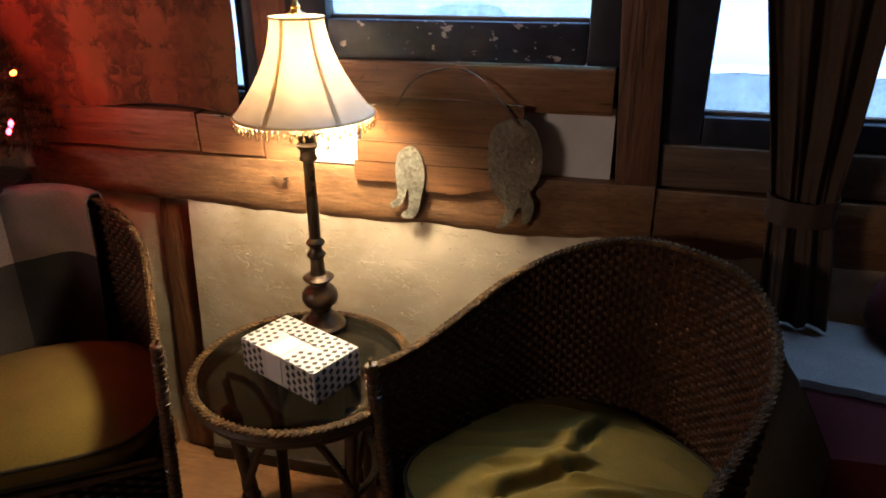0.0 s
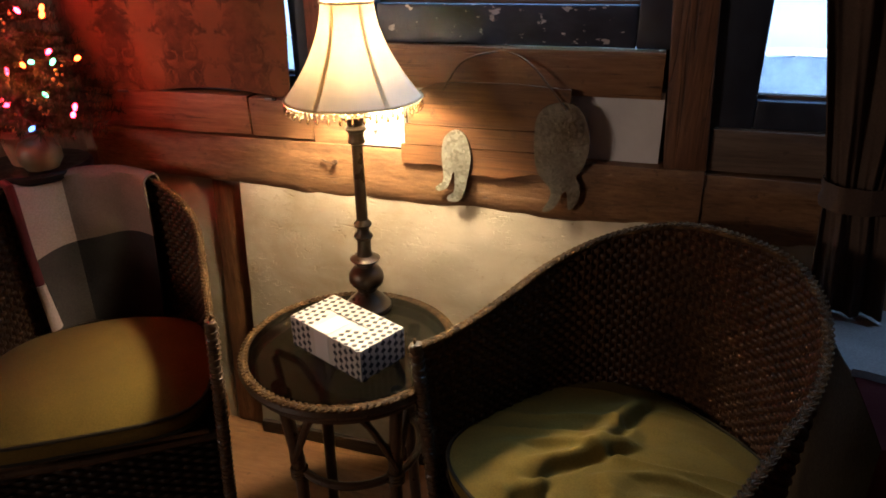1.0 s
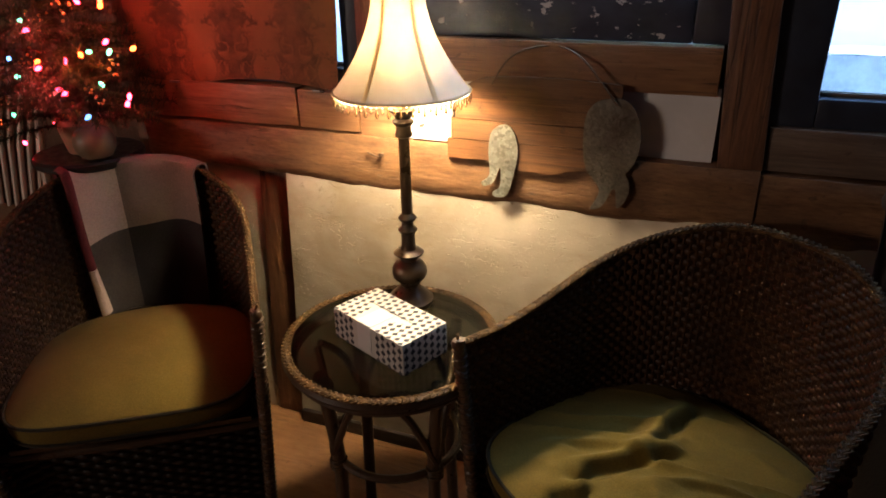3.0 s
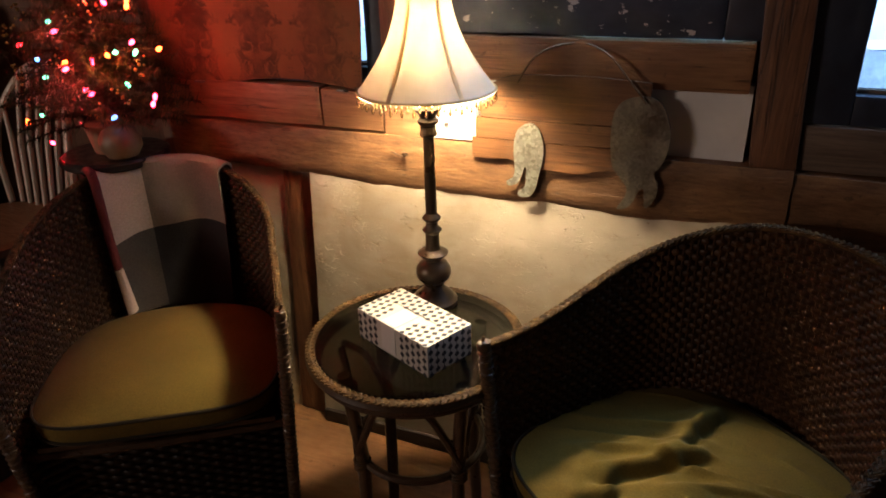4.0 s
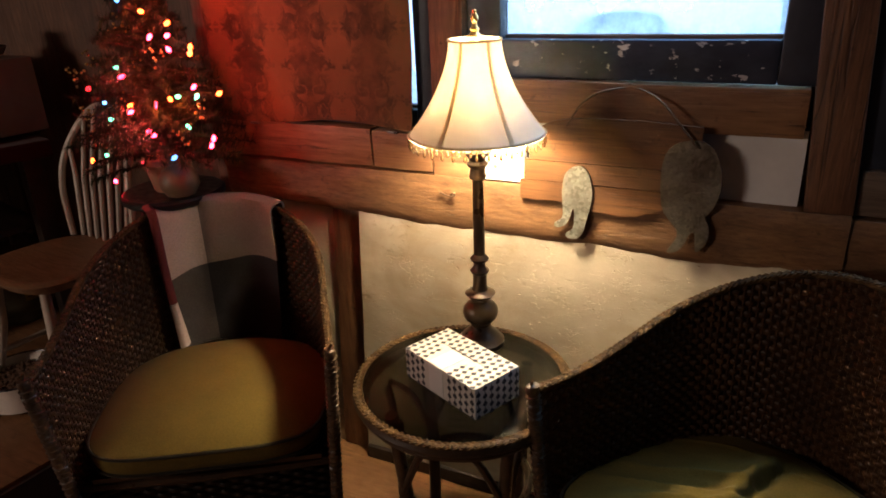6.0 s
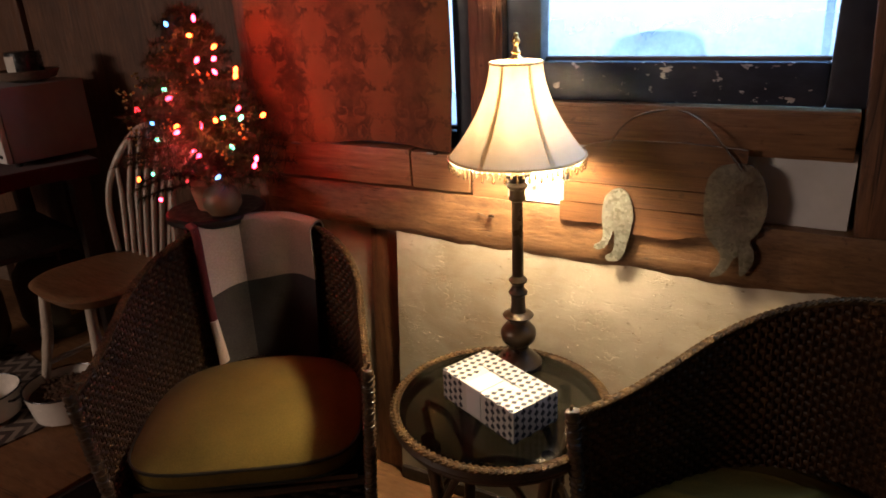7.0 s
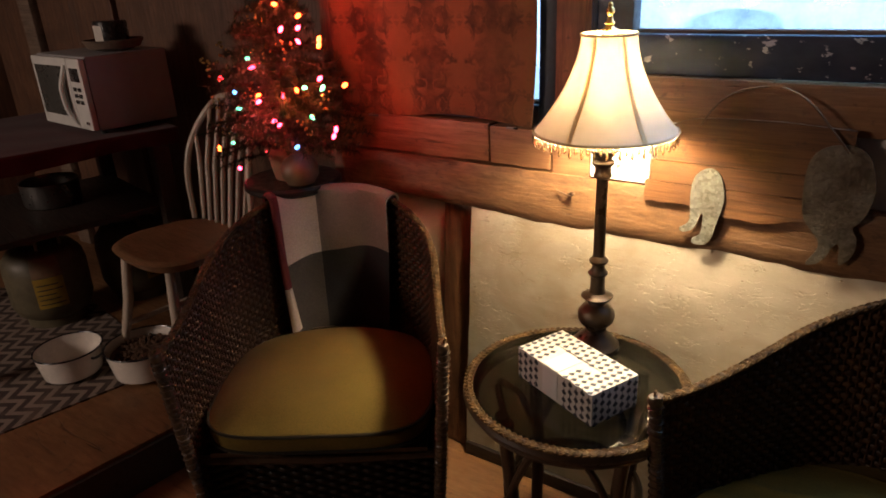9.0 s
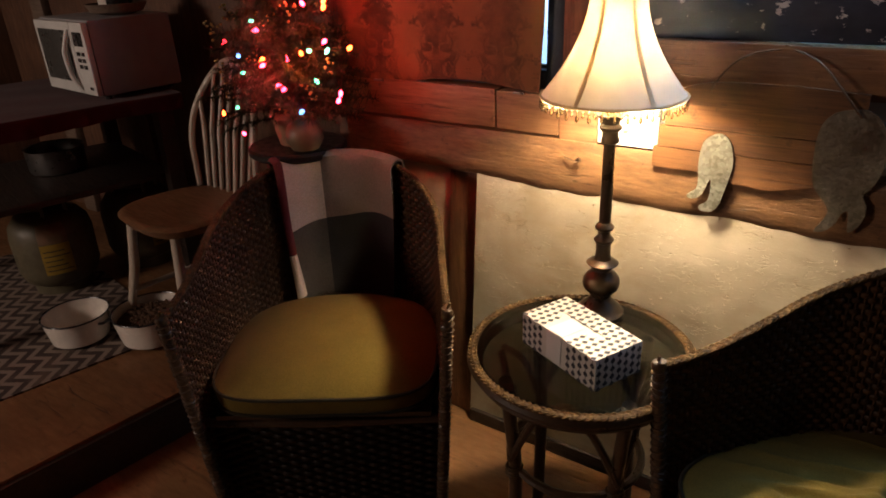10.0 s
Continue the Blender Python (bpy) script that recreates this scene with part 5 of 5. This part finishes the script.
def curtain_fn(u, v):
    z = 0.70 + 1.20 * v
    tie = math.exp(-((z - 0.955) / 0.10) ** 2)
    if z > 0.955:
        g = min(1.0, (z - 0.955) / 0.42)
        x0, x1 = 0.812 - 0.082 * g, 0.925 + 0.012 * g + 0.10 * max(0.0, z - 1.40)
    else:
        g = (0.955 - z) / 0.25
        x0, x1 = 0.812 + 0.012 * g, 0.925 + 0.03 * g
    x = x0 + (x1 - x0) * u
    y = CY + 0.013 * math.sin(u * 17 + 0.9 * math.sin(z * 3)) * (1 - 0.55 * tie) + 0.003 * math.sin(u * 47 + z * 5) + 0.012 * tie
    return (x, y, z)


curtain = mesh_ob("curtain", sheet(curtain_fn, 120, 70, 0.0025), M_CURTAIN)
tagged(curtain, "dark brown curtain tied back beside the window", "curtain")
part("tie_band", sheet(lambda u, v: (0.866 + (0.063 + 0.002 * math.sin(v * 9)) * math.cos(2 * math.pi * u), CY + 0.008 + 0.030 * math.sin(2 * math.pi * u) - 0.002 * math.sin(u * 50), 0.925 + 0.050 * v + 0.010 * math.sin(2 * math.pi * u)), 40, 5, 0.002), M_CURTAIN, curtain, "brown fabric tie-back")
rod = mesh_ob("curtain_rod", tube([(0.60, CY, 1.905), (1.40, CY, 1.905)], 0.011, 10), M_BLACKIRON)
tagged(rod, "black iron curtain rod fixed above the window", "curtain rod")
for x in (0.62, 1.38):
    part("bracket", tube([(x, CY, 1.905), (x, WY + 0.01, 1.905)], 0.008, 8), M_BLACKIRON, rod)

# ---- covered chest in the far corner ----
chest = empty("covered_chest", (1.22, 1.22, 0), "low chest under a burgundy cloth with a white runner", "chest")
part("body", box(-0.33, 0.5, -0.30, 0.14, 0.0, 0.66, 0.01), M_STEPDARK, chest)


def cover(u, v):
    x = -0.345 + 0.86 * u
    w = 0.012 * math.sin(u * 30) * max(0, 0.6 - v)
    if v < 0.6:
        return (x, -0.315 - w, 0.12 + 0.56 * v / 0.6)
    t = (v - 0.6) / 0.4
    return (x, -0.315 + 0.45 * t, 0.682 + 0.003 * math.sin(u * 14 + t * 6))


part("burgundy_cover", sheet(cover, 70, 30, 0.004), M_REDCLOTH, chest, "burgundy cloth cover")
runner = mesh_ob("white_runner", sheet(lambda u, v: (0.868 + 0.42 * u - 0.03 * v, 1.10 + 0.27 * v - 0.06 * u, 0.693 + 0.003 * noise.noise(Vector((u * 5, v * 5, 0)))), 20, 20, 0.004), M_WHITECLOTH)
def runner_hem(u, v):
    """The runner's stitched front edge, turned down over the cover."""
    return (0.868 + 0.42 * u, 1.098 - 0.06 * u - 0.006 * v, 0.699 - 0.012 * v + 0.001 * math.sin(u * 40))


part("stitched_hem", sheet(runner_hem, 40, 4, 0.003), M_WHITECLOTH, runner, "turned-down stitched hem")
tagged(runner, "white cloth runner lying on the burgundy cover", "cloth")
bag = mesh_ob("red_cushion", lathe([(0.01, 0.0), (0.07, 0.004), (0.095, 0.03), (0.10, 0.07), (0.085, 0.12), (0.05, 0.15), (0.005, 0.158)], 28), M_REDCLOTH)
for v in bag.data.vertices:
    v.co.xy *= 1 + 0.10 * noise.noise(v.co * 14)
bag.location = (1.12, 1.30, 0.696)
tagged(bag, "rounded dark red cloth bundle on the chest", "cushion")

# ---- table with red cloth, microwave and what stands under it ----
KX, KY0, KY1, KZ = -1.80, 0.45, 1.42, 0.925
# the far half of the room stands a little askew
KITCHEN = pose(-1.965, 0.837, 0, 0, 0, -12.8) @ pose(1.77, -0.837, 0)
kt = empty("work_table", (-2.45, 0.98, STEP_H), "dark wooden table under a deep red cloth", "table")
part("tabletop", box(-0.16, 0.64, KY0 - 0.98, KY1 - 0.98, KZ - STEP_H - 0.04, KZ - STEP_H - 0.005, 0.004), M_STEPDARK, kt)
kt.matrix_basis = KITCHEN @ pose(-2.45, 0.98, STEP_H)
for sx in (-0.12, 0.6):
    for sy in (-0.48, 0.39):
        part("leg", box(sx - 0.03, sx + 0.03, sy - 0.03, sy + 0.03, 0.0, KZ - STEP_H - 0.04, 0.004), M_STEPDARK, kt)
part("lower_shelf", box(-0.12, 0.56, -0.45, 0.40, 0.442, 0.465, 0.003), M_STEPDARK, kt)


def table_cloth(u, v):
    """Top and the two seen drops of the red cloth."""
    y = KY0 - 0.012 + (KY1 - KY0 + 0.02) * u
    if v < 0.3:
        t = v / 0.3
        return (KX + 0.03 + 0.006 * math.sin(y * 30) * (1 - t) + 0.004 * math.sin(y * 71) * (1 - t), y, KZ - 0.058 - 0.006 * math.sin(y * 9) + (0.058 + 0.006 * math.sin(y * 9)) * t)
    t = (v - 0.3) / 0.7
    return (KX + 0.026 - 0.82 * t, y, KZ + 0.001 + 0.001 * math.sin(t * 20 + y * 12))


tc_ob = mesh_ob("tablecloth", sheet(table_cloth, 60, 40, 0.002), M_REDCLOTH)
tc_ob.matrix_basis = KITCHEN
tagged(tc_ob, "deep red tablecloth hanging over the table edge", "tablecloth")

mw = empty("microwave", (-1.903, 1.180, KZ + 0.004), "white compact microwave oven with a dark door window", "microwave")
mw.matrix_basis = pose(-1.960, 1.192, KZ + 0.004, 0, 0, -5)
MW, MD, MH = 0.400, 0.30, 0.268
part("casing", box(-MW, 0, 0, MD, 0.012, MH, 0.008), M_CASING, mw, "aged grey-white steel casing with its dim side in the colour")
door = part("door", box(-MW + 0.004, -0.105, -0.022, -0.001, 0.016, MH - 0.006, 0.006), M_PLASTIC, mw, "white door")
part("door_window", box(-MW + 0.030, -0.135, -0.0245, -0.0205, 0.055, MH - 0.035, 0.004), M_OVENGLASS, door, "dark glass door window")
part("handle", tube(smooth_curve([(-0.118, -0.022, MH - 0.03), (-0.130, -0.040, MH - 0.09), (-0.134, -0.044, 0.145), (-0.128, -0.040, 0.08), (-0.112, -0.022, 0.03)], 8), 0.008, 10), M_PLASTIC, door, "bowed white handle")
panel = part("control_panel", box(-0.103, -0.002, -0.022, -0.001, 0.016, MH - 0.006, 0.006), M_PLASTIC, mw, "white control panel")
part("display", box(-0.088, -0.020, -0.0240, -0.0205, MH - 0.085, MH - 0.038, 0.002), M_DARKPLASTIC, panel, "dark display")
for i in range(2):
    for j in range(3):
        part("button", box(-0.085 + 0.034 * i, -0.060 + 0.034 * i, -0.0242, -0.0205, MH - 0.118 - 0.022 * j, MH - 0.104 - 0.022 * j, 0.002), M_DARKPLASTIC, panel, "dark oval button")
part("open_button", box(-0.045, -0.02, -0.0242, -0.0205, 0.035, 0.046, 0.002), M_DARKPLASTIC, panel)
for x in (-MW + 0.04, -0.04):
    for y in (0.03, MD - 0.03):
        part("foot", lathe([(0.012, -0.003), (0.012, 0.012)], 10), M_DARKPLASTIC, mw, place=pose(x, y, 0))

dish = mesh_ob("dish", lathe([(0.05, 0.0), (0.09, 0.012), (0.105, 0.038), (0.100, 0.040), (0.086, 0.017), (0.01, 0.010)], 28), M_GREYWOOD)
dish.location = (-2.06, 1.37, KZ + 0.004 + MH + 0.001)
tagged(dish, "shallow dull brown dish on top of the microwave", "dish")
jar = empty("canister", (-2.06, 1.37, KZ + 0.004 + MH + 0.012), "black canister with a white label in the dish", "canister")
part("body", lathe([(0.055, 0.0), (0.058, 0.004), (0.058, 0.085), (0.054, 0.092), (0.01, 0.094)], 28), M_DARKPLASTIC, jar)
V = [(0.0592 * math.cos(a), 0.0592 * math.sin(a), z) for z in (0.02, 0.078) for a in (radians(-110 + 6 * i) for i in range(9))]
part("label", raw(V, [(i, i + 1, i + 10, i + 9) for i in range(8)]), M_PAPERBOX, jar, "white label")

pot = empty("saucepan", (-2.40, 1.17, STEP_H + 0.466), "dull steel saucepan on the shelf under the table", "saucepan")
part("body", open_lathe([(0.001, 0.0), (0.10, 0.002), (0.105, 0.01), (0.107, 0.095), (0.111, 0.098), (0.103, 0.095), (0.10, 0.012), (0.001, 0.008)], 32), M_STEEL, pot)
part("handle", tube([(0.10, 0, 0.085), (0.16, -0.02, 0.09), (0.25, -0.05, 0.085)], 0.009, 8), M_DARKPLASTIC, pot)


def gas_tank(place, label):
    g = empty("gas_tank", place, label, "gas cylinder", "gas cylinders")
    part("body", lathe([(0.05, 0.03), (0.10, 0.035), (0.135, 0.06), (0.15, 0.10), (0.152, 0.24), (0.145, 0.285), (0.115, 0.325), (0.06, 0.345), (0.02, 0.348)], 36), M_TANK, g, "dull olive steel cylinder")
    part("foot_ring", open_lathe([(0.11, 0.0), (0.112, 0.05), (0.106, 0.05), (0.105, 0.0)], 32), M_TANK, g)
    V, F = [], []
    for zz in (0.36, 0.43):
        sweep(V, F, [(0.085 * math.cos(a), 0.085 * math.sin(a), zz) for a in (radians(30 + 10 * i) for i in range(31))], 0.006, 6)
    for a in (30, 130, 230, 330):
        a = radians(a)
        sweep(V, F, [(0.09 * math.cos(a), 0.09 * math.sin(a), 0.33), (0.085 * math.cos(a), 0.085 * math.sin(a), 0.43)], 0.008, 6)
    part("collar", raw(V, F), M_TANK, g, "guard collar")
    part("valve", lathe([(0.018, 0.345), (0.018, 0.38), (0.028, 0.385), (0.028, 0.405), (0.01, 0.41)], 14), M_BRASS, g)
    n = 12
    lab = [(0.1535 * math.cos(a), 0.1535 * math.sin(a), z) for z in (0.11, 0.235) for a in (radians(-44 + 40 * i / n) for i in range(n + 1))]
    lb = part("label", raw(lab, [(i, i + 1, i + n + 2, i + n + 1) for i in range(n)]), M_LABEL, g, "yellow paper label")
    head = [(r * math.cos(a), r * math.sin(a), z) for r, z in ((0.1537, 0.238), (0.1475, 0.287), (0.1290, 0.312)) for a in (radians(-44 + 40 * i / n) for i in range(n + 1))]
    part("label_head", raw(head, [(q + i, q + i + 1, q + i + n + 2, q + i + n + 1) for q in (0, n + 1) for i in range(n)]), M_CERAMIC, g, "pale paper shoulder label")
    for j in range(5):
        zc = 0.125 + 0.020 * j
        ln = [(0.1543 * math.cos(a), 0.1543 * math.sin(a), z) for z in (zc, zc + 0.004) for a in (radians(-41 + (34 - 5 * (j % 3)) * i / n) for i in range(n + 1))]
        part("print_bar", raw(ln, [(i, i + 1, i + n + 2, i + n + 1) for i in range(n)]), M_PRINT, lb)
    return g


tank_a = gas_tank((-2.38, 1.06, STEP_H), "dull gas cylinder with yellow label under the table")
tank_b = copy_thing(tank_a, pose(-2.30, 1.40, STEP_H, 0, 0, 25))

# ---- spindle-back chair ----
SC = pose(-1.565, 1.165, STEP_H, 0, 0, -6)
sp = empty("spindle_chair", (0, 0, 0), "bow-back spindle chair with cream spindles and wooden seat", "chair")
SEAT = 0.468


def seat_pt(u, v):
    a, k = 2 * math.pi * u, v
    e = 2.8
    c, s = math.cos(a), math.sin(a)
    r = (abs(c) ** e + abs(s) ** e) ** (-1 / e)
    wx = 0.205 * (1 + 0.08 * (-s))
    return (wx * r * c * k, 0.195 * r * s * k, SEAT - 0.008 * (1 - k) - 0.010 * max(0, k - 0.93) / 0.07)


b = sheet(seat_pt, 64, 14, 0)
bmesh.ops.remove_doubles(b, verts=b.verts[:], dist=1e-5)
bmesh.ops.recalc_face_normals(b, faces=b.faces[:])
thicken(b, 0.032)
part("seat", b, M_CHAIRWOOD, sp, "honey-coloured scooped wooden seat")
for sx in (-1, 1):
    for sy in (-1, 1):
        part("leg", tube([(sx * 0.145, sy * 0.13, SEAT - 0.03), (sx * 0.165, sy * 0.15, 0.25), (sx * 0.222, sy * 0.195, 0.0)], [0.015, 0.018, 0.012], 10), M_CHAIRPAINT, sp)
    part("stretcher", tube([(sx * 0.175, -0.165, 0.16), (sx * 0.175, 0.165, 0.16)], 0.010, 8), M_CHAIRPAINT, sp)
part("cross_stretcher", tube([(-0.175, 0, 0.16), (0.175, 0, 0.16)], 0.010, 8), M_CHAIRPAINT, sp)
BT = 0.435


bow = [(-0.18, 0.16, SEAT - 0.01)] + [(0.195 * math.sin(a), 0.165 + 0.10 * (1 - abs(math.sin(a)) ** 4), SEAT + BT * (math.cos(a) ** 0.55 if math.cos(a) > 0 else 0)) for a in (radians(-84 + 8 * i) for i in range(22))] + [(0.18, 0.16, SEAT - 0.01)]
part("bow", tube(smooth_curve(bow, 3), 0.0115, 8), M_CHAIRPAINT, sp, "cream painted bow")
for k in range(7):
    x = -0.132 + 0.044 * k
    zt = SEAT + BT * max(0.0, 1 - (abs(x) * 1.25 / 0.195) ** 2) ** 0.275
    part("spindle", tube([(x * 0.95, 0.165, SEAT - 0.005), (x * 1.1, 0.20, SEAT + 0.2), (x * 1.25, 0.165 + 0.10 * (1 - (abs(x) * 1.25 / 0.195) ** 4), zt)], [0.008, 0.0095, 0.006], 8), M_CHAIRPAINT, sp, "cream painted spindle")
sp.matrix_basis = SC

# ---- rug and bowls ----
rug = mesh_ob("rug", sheet(lambda u, v: (-2.95 + 1.26 * u, 0.30 + 0.72 * v + 0.05 * u, STEP_H + 0.006 + 0.003 * noise.noise(Vector((u * 6, v * 5, 0)))), 40, 24, 0.006), M_RUG)
rug.matrix_basis = pose(-1.706, 0.706, 0, 0, 0, -12.9) @ pose(1.69, -0.70, 0)
tagged(rug, "cream and brown chevron woven rug on the raised floor", "rug")


def bowl(place, r, h, label, full):
    g = empty("enamel_bowl", place, label, "bowl", "pet bowls")
    part("body", open_lathe([(0.001, 0.0), (r * 0.80, 0.001), (r * 0.86, 0.006), (r * 0.97, h * 0.8), (r, h), (r * 0.965, h - 0.002), (r * 0.93, h * 0.8), (r * 0.82, 0.010), (0.001, 0.006)], 48), M_ENAMEL, g, "white enamel body")
    part("rim", tube([(r * math.cos(a), r * math.sin(a), h) for a in (2 * math.pi * i / 64 for i in range(64))], 0.003, 6, True), M_ENAMELRIM, g, "dark enamel rim")
    part("lug", tube(smooth_curve([(r * 0.98, -0.03, h * 0.78), (r * 1.14, -0.022, h * 0.80), (r * 1.14, 0.022, h * 0.80), (r * 0.98, 0.03, h * 0.78)], 6), 0.0045, 6), M_ENAMELRIM, g, "dark lug handle")
    if full:
        V, F = [], []
        rr = random.Random(3)
        for k in range(260):
            a, q = rr.uniform(0, 6.283), math.sqrt(rr.random()) * r * 0.88
            c = Vector((q * math.cos(a), q * math.sin(a), h * 0.72 + rr.uniform(-0.004, 0.006)))
            sweep(V, F, [tuple(c - Vector((0.005, 0, 0))), tuple(c), tuple(c + Vector((0.005, 0.002, 0.001)))], [0.003, 0.006, 0.003], 5)
        ob = part("pet_food", raw(V, F), M_KIBBLE, g, "brown dry pet food")
        ob["kind"] = "stuff"
        part("food_bed", lathe([(r * 0.8, h * 0.5), (r * 0.9, h * 0.70), (0.01, h * 0.72)], 32), M_KIBBLE, g)
    return g


b1 = bowl((-1.885, 0.855, STEP_H + 0.013), 0.110, 0.095, "empty white enamel bowl with dark rim on the rug", False)
b2 = bowl((-1.660, 1.00, STEP_H + 0.013), 0.124, 0.105, "white enamel bowl full of brown pet food", True)
b1.rotation_euler.z = radians(25)
b2.rotation_euler.z = radians(205)

# ---- posts on the far wall ----
piece("wall_post", box(-3.20, -3.09, 1.60, 1.645, STEP_H, 2.3, 0.006, rough=0.002, cuts=20), M_GREYWOOD, "pale upright timber on the dark wall", "post")
piece("wall_batten", box(-2.49, -2.44, 1.615, 1.645, STEP_H, 2.3, 0.004), M_DARKWALL, "dark upright batten on the wall", "batten")
